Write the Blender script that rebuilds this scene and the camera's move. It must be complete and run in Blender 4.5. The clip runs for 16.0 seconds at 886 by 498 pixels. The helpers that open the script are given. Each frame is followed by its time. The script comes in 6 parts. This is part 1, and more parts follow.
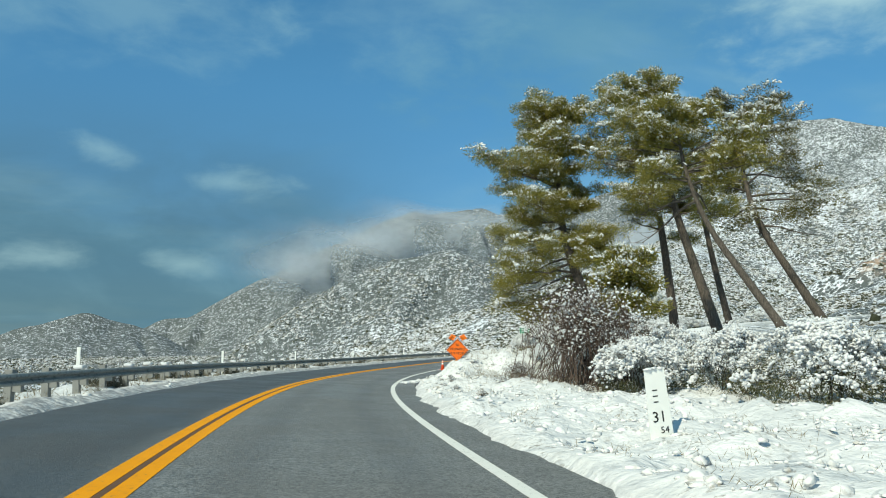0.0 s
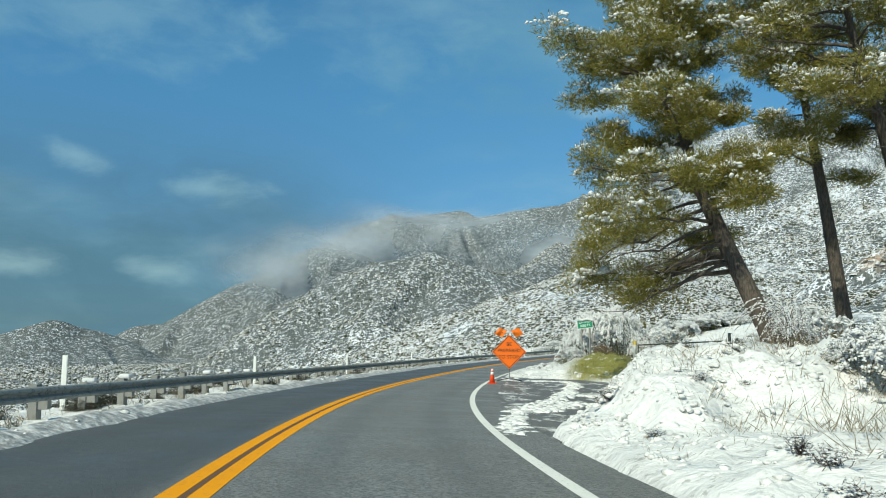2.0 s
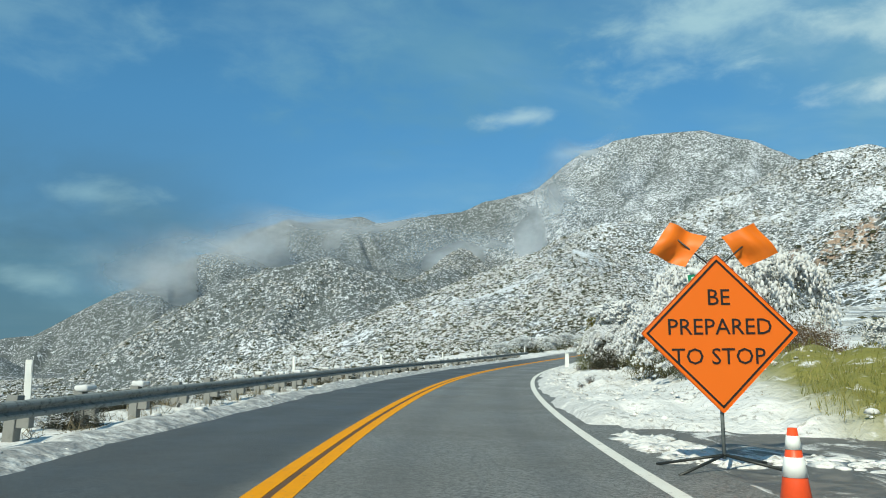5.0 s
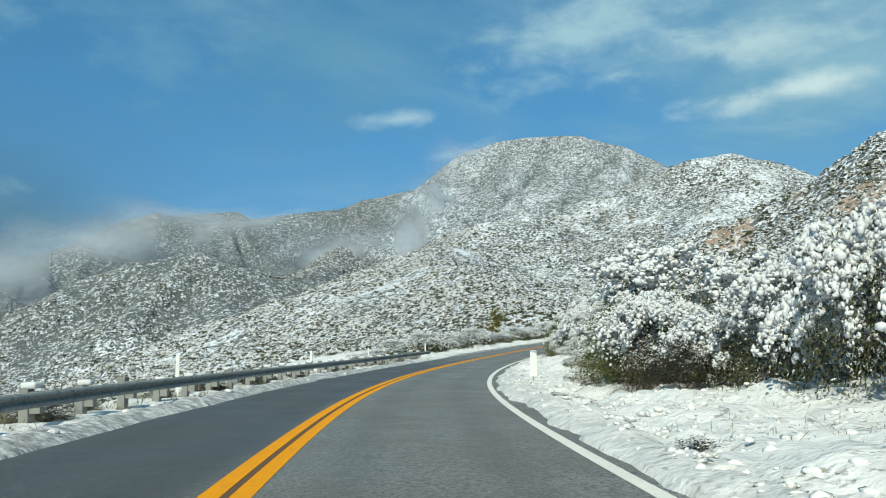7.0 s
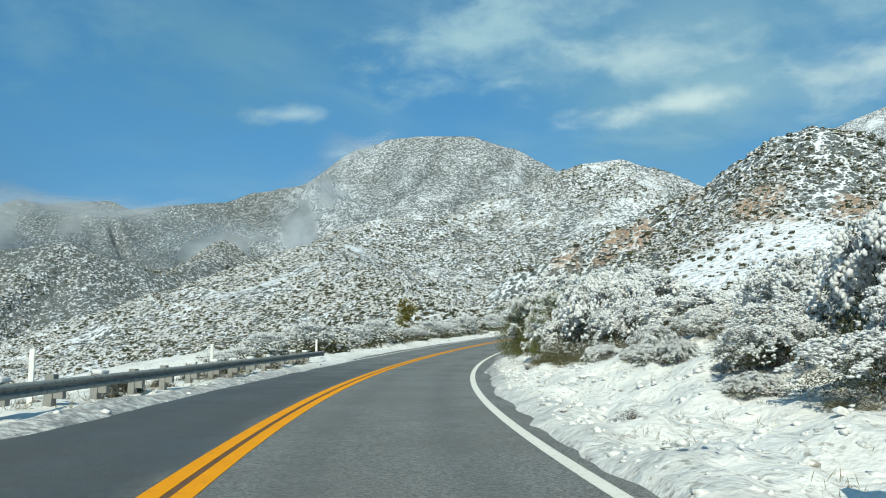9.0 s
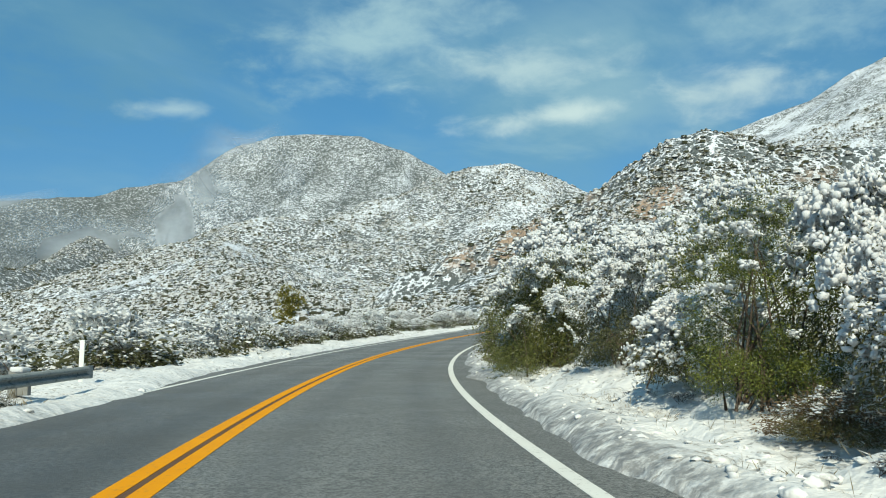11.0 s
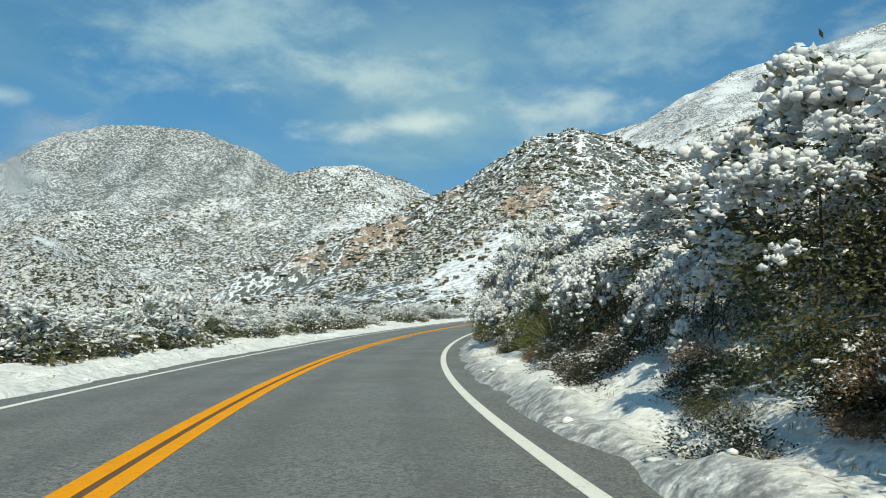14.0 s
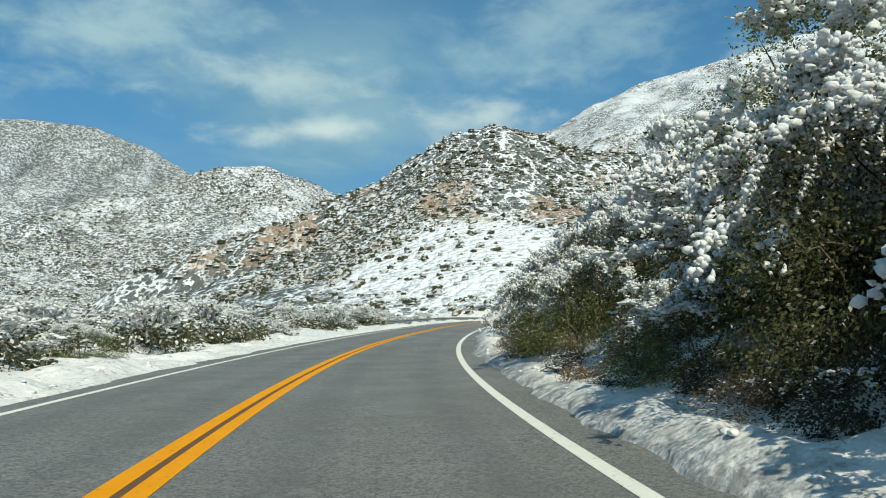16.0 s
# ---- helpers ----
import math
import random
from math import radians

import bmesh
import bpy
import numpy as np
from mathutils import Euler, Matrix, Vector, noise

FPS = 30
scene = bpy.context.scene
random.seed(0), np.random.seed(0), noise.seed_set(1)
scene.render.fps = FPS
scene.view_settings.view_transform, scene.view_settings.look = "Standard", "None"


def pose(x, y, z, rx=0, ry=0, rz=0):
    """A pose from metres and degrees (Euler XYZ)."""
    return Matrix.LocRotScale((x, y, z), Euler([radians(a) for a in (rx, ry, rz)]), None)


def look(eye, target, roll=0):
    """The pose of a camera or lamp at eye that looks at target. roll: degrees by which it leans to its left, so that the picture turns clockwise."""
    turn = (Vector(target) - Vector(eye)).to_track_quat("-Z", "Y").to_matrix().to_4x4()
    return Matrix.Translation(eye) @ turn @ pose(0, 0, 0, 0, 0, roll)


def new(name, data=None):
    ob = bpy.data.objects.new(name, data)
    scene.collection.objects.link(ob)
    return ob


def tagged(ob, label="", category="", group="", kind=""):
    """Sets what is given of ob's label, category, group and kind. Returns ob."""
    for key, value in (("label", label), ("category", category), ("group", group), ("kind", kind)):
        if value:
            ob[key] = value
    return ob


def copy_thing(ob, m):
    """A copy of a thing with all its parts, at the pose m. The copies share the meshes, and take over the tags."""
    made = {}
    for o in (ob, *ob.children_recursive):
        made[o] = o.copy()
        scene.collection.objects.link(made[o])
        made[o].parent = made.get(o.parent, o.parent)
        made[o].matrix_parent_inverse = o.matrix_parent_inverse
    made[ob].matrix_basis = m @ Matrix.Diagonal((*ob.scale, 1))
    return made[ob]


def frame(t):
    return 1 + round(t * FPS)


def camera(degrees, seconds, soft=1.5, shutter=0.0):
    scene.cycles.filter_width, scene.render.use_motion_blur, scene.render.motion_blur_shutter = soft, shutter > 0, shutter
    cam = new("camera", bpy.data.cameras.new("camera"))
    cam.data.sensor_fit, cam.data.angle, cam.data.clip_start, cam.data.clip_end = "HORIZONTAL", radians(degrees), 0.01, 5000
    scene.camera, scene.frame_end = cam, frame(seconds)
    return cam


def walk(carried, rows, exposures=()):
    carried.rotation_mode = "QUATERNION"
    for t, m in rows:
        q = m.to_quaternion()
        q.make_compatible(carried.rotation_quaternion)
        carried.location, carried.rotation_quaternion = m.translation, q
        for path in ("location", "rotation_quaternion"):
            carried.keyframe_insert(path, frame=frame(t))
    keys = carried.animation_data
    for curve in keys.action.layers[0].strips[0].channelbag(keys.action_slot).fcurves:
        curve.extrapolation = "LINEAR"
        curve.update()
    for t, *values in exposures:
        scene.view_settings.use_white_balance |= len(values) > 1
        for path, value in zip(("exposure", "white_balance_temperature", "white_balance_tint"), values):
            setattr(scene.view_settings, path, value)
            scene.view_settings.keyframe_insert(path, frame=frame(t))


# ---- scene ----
# the drive: seconds, place, tilt, lean, heading
cam = camera(59.30, 16.0, soft=1.0)
walk(cam, [
    (0.0, pose(1.497, 5.762, 0.973, 96.230, -0.849, -10.686)),
    (0.5, pose(1.498, 11.170, 0.841, 96.266, -0.707, -10.974)),
    (1.0, pose(1.585, 16.557, 0.699, 96.369, -0.569, -11.347)),
    (1.5, pose(1.800, 21.904, 0.548, 96.454, -0.439, -11.792)),
    (2.0, pose(2.175, 27.201, 0.397, 96.581, -0.283, -12.292)),
    (2.5, pose(2.731, 32.457, 0.244, 96.715, -0.111, -12.939)),
    (3.0, pose(3.459, 37.701, 0.090, 96.883, 0.007, -13.960)),
    (3.5, pose(4.369, 42.920, -0.057, 97.018, 0.103, -15.381)),
    (4.0, pose(5.448, 48.077, -0.184, 97.121, 0.194, -16.755)),
    (4.5, pose(6.712, 53.166, -0.292, 97.194, 0.293, -18.173)),
    (5.0, pose(8.161, 58.189, -0.381, 97.238, 0.405, -19.726)),
    (5.5, pose(9.782, 63.145, -0.453, 97.257, 0.524, -21.507)),
    (6.0, pose(11.557, 68.039, -0.512, 97.251, 0.627, -23.606)),
    (6.5, pose(13.467, 72.871, -0.557, 97.224, 0.671, -26.116)),
    (7.0, pose(15.499, 77.648, -0.589, 97.187, 0.587, -28.683)),
    (7.5, pose(17.649, 82.369, -0.615, 97.135, 0.411, -31.014)),
    (8.0, pose(19.927, 87.039, -0.637, 97.139, 0.233, -33.212)),
    (8.5, pose(22.328, 91.662, -0.654, 97.112, 0.160, -35.171)),
    (9.0, pose(24.865, 96.219, -0.668, 97.152, 0.131, -36.880)),
    (9.5, pose(27.563, 100.703, -0.668, 97.203, 0.056, -38.588)),
    (10.0, pose(30.433, 105.107, -0.649, 97.277, 0.191, -40.680)),
    (10.5, pose(33.476, 109.425, -0.611, 97.337, 0.250, -42.952)),
    (11.0, pose(36.684, 113.657, -0.556, 97.389, 0.268, -45.334)),
    (11.5, pose(40.042, 117.808, -0.482, 97.444, 0.274, -47.756)),
    (12.0, pose(43.534, 121.882, -0.389, 97.509, 0.284, -50.148)),
    (12.5, pose(47.149, 125.878, -0.275, 97.592, 0.303, -52.439)),
    (13.0, pose(50.880, 129.794, -0.139, 97.703, 0.324, -54.560)),
    (13.5, pose(54.732, 133.613, 0.022, 97.775, 0.338, -55.994)),
    (14.0, pose(58.708, 137.320, 0.207, 97.874, 0.338, -56.852)),
    (14.5, pose(62.810, 140.900, 0.418, 97.948, 0.433, -57.660)),
    (15.0, pose(67.037, 144.346, 0.651, 97.995, 0.578, -58.897)),
    (15.5, pose(71.385, 147.648, 0.904, 98.161, 0.754, -61.383)),
    (16.0, pose(75.847, 150.803, 1.175, 98.319, 0.864, -63.572)),
], [(0.0, 0.27, 7230, -3), (8.0, 0.21, 7050, -3), (10.5, 0.21, 7170, -3), (13.0, 0.19, 7420, -1), (16.0, 0.17, 7430, -1)])

# ---- world, sun, exposure ----
SUN_AZ, SUN_EL = 227.0, 42.0            # degrees: clockwise from +y, above the horizon

world = bpy.data.worlds.new("world")
scene.world = world
world.use_nodes = True
wn, wl = world.node_tree.nodes, world.node_tree.links
wn.clear()


def wnode(kind, **sets):
    n = wn.new(kind)
    for k, v in sets.items():
        n.inputs[k].default_value = v
    return n


w_out = wn.new("ShaderNodeOutputWorld")
w_bg = wnode("ShaderNodeBackground", Strength=0.105)
w_sky = wn.new("ShaderNodeTexSky")
w_sky.sky_type, w_sky.sun_disc = "NISHITA", False
w_sky.sun_elevation, w_sky.sun_rotation = radians(SUN_EL), radians(SUN_AZ)
w_sky.altitude, w_sky.air_density, w_sky.dust_density, w_sky.ozone_density = 900, 1.0, 0.6, 2.5
w_co = wn.new("ShaderNodeTexCoord")
w_sep = wn.new("ShaderNodeSeparateXYZ")
wl.new(w_co.outputs["Generated"], w_sep.inputs[0])


def wmath(op, a, b=0.0, clamp=False):
    n = wn.new("ShaderNodeMath")
    n.operation, n.use_clamp = op, clamp
    for i, v in enumerate((a, b)):
        if isinstance(v, (int, float)):
            n.inputs[i].default_value = v
        else:
            wl.new(v, n.inputs[i])
    return n.outputs[0]


# the cloud deck: the way of sight meets a flat sheet high above, so streaks draw together towards the horizon
w_up = wmath("ADD", wmath("MAXIMUM", w_sep.outputs["Z"], 0.0), 0.16)
w_comb = wn.new("ShaderNodeCombineXYZ")
wl.new(wmath("DIVIDE", w_sep.outputs["X"], w_up), w_comb.inputs[0])
wl.new(wmath("DIVIDE", w_sep.outputs["Y"], w_up), w_comb.inputs[1])


def cloud(scale, detail, rough, stretch, turn, lo, hi, shift):
    m = wn.new("ShaderNodeMapping")
    m.inputs["Scale"].default_value = (scale, scale * stretch, 1)
    m.inputs["Rotation"].default_value = (0, 0, radians(turn))
    m.inputs["Location"].default_value = (shift, shift * 0.7, 0)
    wl.new(w_comb.outputs[0], m.inputs[0])
    n = wnode("ShaderNodeTexNoise", Scale=1.0, Detail=detail, Roughness=rough, Distortion=0.35)
    wl.new(m.outputs[0], n.inputs["Vector"])
    r = wn.new("ShaderNodeMapRange")
    r.interpolation_type = "SMOOTHSTEP"
    r.inputs["From Min"].default_value, r.inputs["From Max"].default_value = lo, hi
    wl.new(n.outputs[0], r.inputs["Value"])
    return r.outputs[0]


veil = cloud(0.55, 5, 0.55, 1.25, 25, 0.38, 0.66, 3.1)
wisp = cloud(1.5, 6, 0.58, 1.4, 10, 0.40, 0.68, 11.3)


def wmix(f, a, b, blend="MIX"):
    n = wn.new("ShaderNodeMix")
    n.data_type, n.blend_type = "RGBA", blend
    for k, v in (("Factor", f), ("A", a), ("B", b)):
        if isinstance(v, tuple):
            n.inputs[k].default_value = (*v, 1)
        elif isinstance(v, float):
            n.inputs[k].default_value = v
        else:
            wl.new(v, n.inputs[k])
    return n.outputs["Result"]


# deep blue air, slate-blue haze low down, a thin grey-blue veil, and brighter torn cloud
low = wn.new("ShaderNodeMapRange")
low.interpolation_type = "SMOOTHSTEP"
low.inputs["From Min"].default_value, low.inputs["From Max"].default_value = 0.0, 0.42
wl.new(w_sep.outputs["Z"], low.inputs["Value"])
air = wmix(1.0, w_sky.outputs[0], wmix(low.outputs[0], (0.34, 0.50, 0.72), (0.46, 0.94, 1.14)), "MULTIPLY")
air = wmix(wmath("MULTIPLY", veil, 0.7), air, (1.5, 3.2, 4.8))
air = wmix(wmath("MULTIPLY", wmath("MULTIPLY", wisp, veil), 0.45), air, (3.3, 5.0, 6.2))
# single clouds, by azimuth and height in degrees: middle, half width, half height, slant, thickness
w_az = wmath("MULTIPLY", wmath("ARCTAN2", w_sep.outputs["X"], w_sep.outputs["Y"]), 57.2958)
w_el = wmath("MULTIPLY", wmath("ARCSINE", w_sep.outputs["Z"]), 57.2958)
w_flat = wn.new("ShaderNodeCombineXYZ")
wl.new(wmath("MULTIPLY", w_az, 0.15), w_flat.inputs[0])
wl.new(wmath("MULTIPLY", w_el, 0.30), w_flat.inputs[1])
w_torn = wnode("ShaderNodeTexNoise", Scale=1.3, Detail=7.0, Roughness=0.58, Distortion=0.25)
wl.new(w_flat.outputs[0], w_torn.inputs["Vector"])
w_soft = wnode("ShaderNodeTexNoise", Scale=0.55, Detail=5.0, Roughness=0.55, Distortion=0.3)
wl.new(w_flat.outputs[0], w_soft.inputs["Vector"])


def wramp(v, lo, hi, a=0.0, b=1.0):
    n = wn.new("ShaderNodeMapRange")
    n.interpolation_type = "SMOOTHSTEP"
    for k, x in (("From Min", lo), ("From Max", hi), ("To Min", a), ("To Max", b)):
        n.inputs[k].default_value = x
    wl.new(v, n.inputs["Value"])
    return n.outputs[0]


def blot(az, el, wide, tall, slant):
    """A torn oval in the sky: one in its middle, none outside."""
    x, y = wmath("SUBTRACT", w_az, az), wmath("SUBTRACT", w_el, el)
    y = wmath("SUBTRACT", y, wmath("MULTIPLY", x, slant))
    d = wmath("ADD", wmath("POWER", wmath("ABSOLUTE", wmath("DIVIDE", x, wide)), 2.0), wmath("POWER", wmath("ABSOLUTE", wmath("DIVIDE", y, tall)), 2.0))
    return wramp(wmath("ADD", wmath("POWER", d, 0.5), wmath("MULTIPLY", wmath("SUBTRACT", w_torn.outputs[0], 0.5), 3.0)), -0.25, 1.35, 1.0, 0.0)


# a slate-blue bank low in the north-west
bank = wmath("MULTIPLY", wmath("MULTIPLY", wramp(w_az, -4.0, 14.0, 1.0, 0.0), wramp(w_el, 7.0, 18.0, 1.0, 0.0)), wramp(w_soft.outputs[0], 0.30, 0.62, 0.55, 1.0))
air = wmix(wmath("MULTIPLY", bank, 0.78), air, (0.62, 1.42, 2.25))
for _az, _el, _w, _h, _slant, _thick, _tone in (
        (20.0, 21.0, 13.0, 6.0, 0.05, 0.60, (1.05, 2.6, 4.3)), (-8.0, 4.6, 2.6, 0.9, 0.0, 0.50, (3.0, 4.6, 5.6)), (-16.5, 4.6, 3.4, 1.0, 0.04, 0.50, (3.2, 4.8, 5.8)), (-4.0, 10.4, 3.6, 1.0, 0.0, 0.45, (3.0, 4.8, 6.0)),
        (-13.5, 12.0, 2.4, 0.9, -0.25, 0.40, (3.0, 4.8, 6.0)), (25.9, 16.7, 3.0, 0.65, 0.10, 0.55, (4.8, 6.3, 7.2)), (29.0, 14.0, 2.0, 0.5, 0.05, 0.35, (4.4, 6.0, 7.0)),
        (54.2, 16.9, 6.6, 0.95, 0.10, 0.70, (6.0, 7.2, 7.8)), (51.5, 20.4, 7.0, 1.9, 0.02, 0.62, (5.2, 6.6, 7.4)), (66.5, 17.8, 5.0, 1.8, 0.16, 0.65, (5.6, 6.8, 7.5)),
        (41.0, 23.5, 9.0, 4.2, 0.25, 0.62, (4.2, 6.0, 7.0)), (8.0, 23.0, 9.0, 4.0, 0.10, 0.14, (3.0, 4.9, 6.2)), (-12.0, 22.0, 10.0, 4.0, 0.0, 0.30, (2.6, 4.4, 5.6)),
        (74.0, 24.0, 9.0, 5.0, 0.2, 0.45, (4.2, 6.0, 7.0)), (92.0, 20.0, 8.0, 3.0, 0.1, 0.6, (5.0, 6.5, 7.4))):
    air = wmix(wmath("MULTIPLY", blot(_az, _el, _w, _h, _slant), _thick), air, _tone)
wl.new(air, w_bg.inputs[0])
wl.new(w_bg.outputs[0], w_out.inputs[0])

sun_data = bpy.data.lights.new("sun", "SUN")
sun_data.energy, sun_data.angle, sun_data.color = 3.8, radians(0.6), (1.0, 0.945, 0.85)
sun = new("sun", sun_data)
_sd = Vector((math.sin(radians(SUN_AZ)) * math.cos(radians(SUN_EL)), math.cos(radians(SUN_AZ)) * math.cos(radians(SUN_EL)), math.sin(radians(SUN_EL))))
sun.matrix_world = look(_sd * 200, (0, 0, 0))

# ---- materials ----


class Shader:
    """A small wrapper round one node material."""

    def __init__(self, name, rough=0.6, metal=0.0, spec=0.5):
        self.m = bpy.data.materials.new(name)
        self.m.use_nodes = True
        self.n, self.l = self.m.node_tree.nodes, self.m.node_tree.links
        self.b = self.n["Principled BSDF"]
        self.b.inputs["Roughness"].default_value = rough
        self.b.inputs["Metallic"].default_value = metal
        self.b.inputs["Specular IOR Level"].default_value = spec
        self.co = self.n.new("ShaderNodeTexCoord").outputs["Object"]

    def put(self, socket, v):
        if isinstance(v, bpy.types.NodeSocket):
            self.l.new(v, socket)
        elif isinstance(v, tuple) and len(v) == 3:
            socket.default_value = (*v, 1)
        else:
            socket.default_value = v

    def mapped(self, scale=(1, 1, 1), turn=0.0, co=None):
        m = self.n.new("ShaderNodeMapping")
        m.inputs["Scale"].default_value = scale
        m.inputs["Rotation"].default_value = (0, 0, radians(turn))
        self.l.new(co or self.co, m.inputs[0])
        return m.outputs[0]

    def noise(self, scale, detail=4, rough=0.55, co=None, dist=0.0):
        n = self.n.new("ShaderNodeTexNoise")
        for k, v in (("Scale", scale), ("Detail", detail), ("Roughness", rough), ("Distortion", dist)):
            n.inputs[k].default_value = v
        self.l.new(co or self.co, n.inputs["Vector"])
        return n.outputs[0]

    def cells(self, scale, co=None, rand=1.0, out="Distance"):
        n = self.n.new("ShaderNodeTexVoronoi")
        n.inputs["Scale"].default_value, n.inputs["Randomness"].default_value = scale, rand
        self.l.new(co or self.co, n.inputs["Vector"])
        return n.outputs[out]

    def ramp(self, v, lo, hi, a=0.0, b=1.0):
        r = self.n.new("ShaderNodeMapRange")
        r.interpolation_type = "SMOOTHSTEP"
        for k, x in (("From Min", lo), ("From Max", hi), ("To Min", a), ("To Max", b)):
            r.inputs[k].default_value = x
        self.l.new(v, r.inputs["Value"])
        return r.outputs[0]

    def math(self, op, a, b=0.0, clamp=False):
        n = self.n.new("ShaderNodeMath")
        n.operation, n.use_clamp = op, clamp
        self.put(n.inputs[0], a), self.put(n.inputs[1], b)
        return n.outputs[0]

    def mix(self, f, a, b):
        n = self.n.new("ShaderNodeMix")
        n.data_type = "RGBA"
        self.put(n.inputs["Factor"], f), self.put(n.inputs["A"], a), self.put(n.inputs["B"], b)
        return n.outputs["Result"]

    def attr(self, name):
        n = self.n.new("ShaderNodeAttribute")
        n.attribute_name = name
        return n.outputs["Fac"]

    def island(self):
        return self.n.new("ShaderNodeNewGeometry").outputs["Random Per Island"]

    def up(self):
        g = self.n.new("ShaderNodeNewGeometry")
        s = self.n.new("ShaderNodeSeparateXYZ")
        self.l.new(g.outputs["Normal"], s.inputs[0])
        return s.outputs["Z"]

    def which(self):
        return self.n.new("ShaderNodeObjectInfo").outputs["Random"]

    def colour(self, v):
        self.put(self.b.inputs["Base Color"], v)
        return self

    def rough(self, v):
        self.put(self.b.inputs["Roughness"], v)
        return self

    def bump(self, h, dist, strength=1.0):
        b = self.n.new("ShaderNodeBump")
        b.inputs["Distance"].default_value, b.inputs["Strength"].default_value = dist, strength
        self.l.new(h, b.inputs["Height"])
        self.l.new(b.outputs[0], self.b.inputs["Normal"])
        return self

    def thin(self, share, colour):
        """Lets some light through, as leaves and cloth do."""
        t = self.n.new("ShaderNodeBsdfTranslucent")
        self.put(t.inputs[0], colour)
        x = self.n.new("ShaderNodeMixShader")
        x.inputs[0].default_value = share
        self.l.new(self.b.outputs[0], x.inputs[1]), self.l.new(t.outputs[0], x.inputs[2])
        self.l.new(x.outputs[0], self.n["Material Output"].inputs[0])
        return self


SNOW = (0.80, 0.82, 0.84)


def snow_material():
    s = Shader("snow", 0.75, spec=0.25)
    big, fine = s.noise(0.9, 5, 0.6), s.noise(14, 4, 0.6)
    s.colour(s.mix(s.ramp(big, 0.3, 0.75), (0.76, 0.78, 0.80), (0.86, 0.87, 0.88)))
    tiny = s.noise(36, 4, 0.7)
    s.bump(s.math("ADD", s.math("ADD", s.math("MULTIPLY", big, 2.0), s.math("MULTIPLY", fine, 0.4)), s.math("MULTIPLY", tiny, 0.28)), 0.10, 0.45)
    return s.thin(0.2, (0.86, 0.87, 0.88)).m


def ground_material():
    """Snow over earth near the road, chaparral poking through the snow on the hills, bare cuttings and grass where the masks say so."""
    s = Shader("ground", 0.8, spec=0.2)
    hill, grass, scar = s.attr("hill"), s.attr("grass"), s.attr("scar")
    lump = s.noise(1.3, 5, 0.6)
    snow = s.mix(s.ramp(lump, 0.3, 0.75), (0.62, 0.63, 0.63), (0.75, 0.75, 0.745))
    # leaf litter and grass stalks that show through thin snow beside the road
    thin = s.math("MULTIPLY", s.ramp(s.noise(9.0, 4, 0.62), 0.53, 0.64), s.ramp(s.noise(0.8, 5, 0.70), 0.38, 0.60))
    near = s.mix(s.math("MULTIPLY", thin, 0.6), snow, (0.12, 0.10, 0.07))
    # grey slush thrown up beside the wheels
    near = s.mix(s.math("MULTIPLY", s.attr("slush"), s.ramp(s.noise(5, 6, 0.7), 0.30, 0.62)), near, (0.20, 0.205, 0.21))
    # chaparral: crowns a few metres wide with snow on them and snow between them
    wav = s.n.new("ShaderNodeVectorMath")
    wav.operation = "ADD"
    s.l.new(s.mapped((1, 1, 0.7)), wav.inputs[0])
    nz = s.n.new("ShaderNodeTexNoise")
    nz.inputs["Scale"].default_value, nz.inputs["Detail"].default_value = 0.35, 2
    s.l.new(s.co, nz.inputs["Vector"]), s.l.new(nz.outputs["Color"], wav.inputs[1])
    def bushes(scale, lo, hi):
        n = s.n.new("ShaderNodeTexVoronoi")
        n.inputs["Scale"].default_value = scale
        s.l.new(wav.outputs[0], n.inputs["Vector"])
        sp = s.n.new("ShaderNodeSeparateColor")
        s.l.new(n.outputs["Color"], sp.inputs[0])
        reach = s.ramp(sp.outputs[0], 0.0, 1.0, lo, hi)
        return n.outputs["Distance"], s.ramp(s.math("SUBTRACT", n.outputs["Distance"], reach), -0.10, 0.03, 1.0, 0.0)

    c1, m1 = bushes(0.40, 0.32, 0.78)
    c2, m2 = bushes(0.85, 0.20, 0.66)
    _, m3 = bushes(0.17, 0.10, 0.62)
    # brush, also thickened in gullies and on far slopes to paint in their shade
    brush = s.attr("brush")
    patch = s.math("ADD", s.ramp(s.noise(0.016, 6, 0.68), 0.34, 0.60, 0.52, 1.0), s.math("MULTIPLY", brush, 0.55), True)
    shade = s.math("MAXIMUM", s.math("MAXIMUM", m1, s.math("MULTIPLY", m2, 0.8)), s.math("MULTIPLY", m3, 0.75))
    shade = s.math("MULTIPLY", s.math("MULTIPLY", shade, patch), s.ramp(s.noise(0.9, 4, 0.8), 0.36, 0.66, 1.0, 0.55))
    shade = s.ramp(shade, 0.34, 0.66)
    # hill leaves and snow are painted cool to imitate distant air and blue shade
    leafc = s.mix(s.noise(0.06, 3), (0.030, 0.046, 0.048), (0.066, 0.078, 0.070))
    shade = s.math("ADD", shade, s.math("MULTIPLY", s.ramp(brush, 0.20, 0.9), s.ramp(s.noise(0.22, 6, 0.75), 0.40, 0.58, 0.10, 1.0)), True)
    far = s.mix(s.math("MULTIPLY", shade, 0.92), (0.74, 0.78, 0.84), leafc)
    earth = s.mix(s.noise(0.5, 6, 0.7), (0.30, 0.21, 0.15), (0.44, 0.33, 0.25))
    far = s.mix(s.math("MULTIPLY", scar, s.ramp(s.noise(0.28, 5, 0.7), 0.38, 0.55)), far, earth)
    green = s.mix(s.noise(3.0, 5, 0.7), (0.12, 0.14, 0.03), (0.29, 0.26, 0.085))
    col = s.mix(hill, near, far)
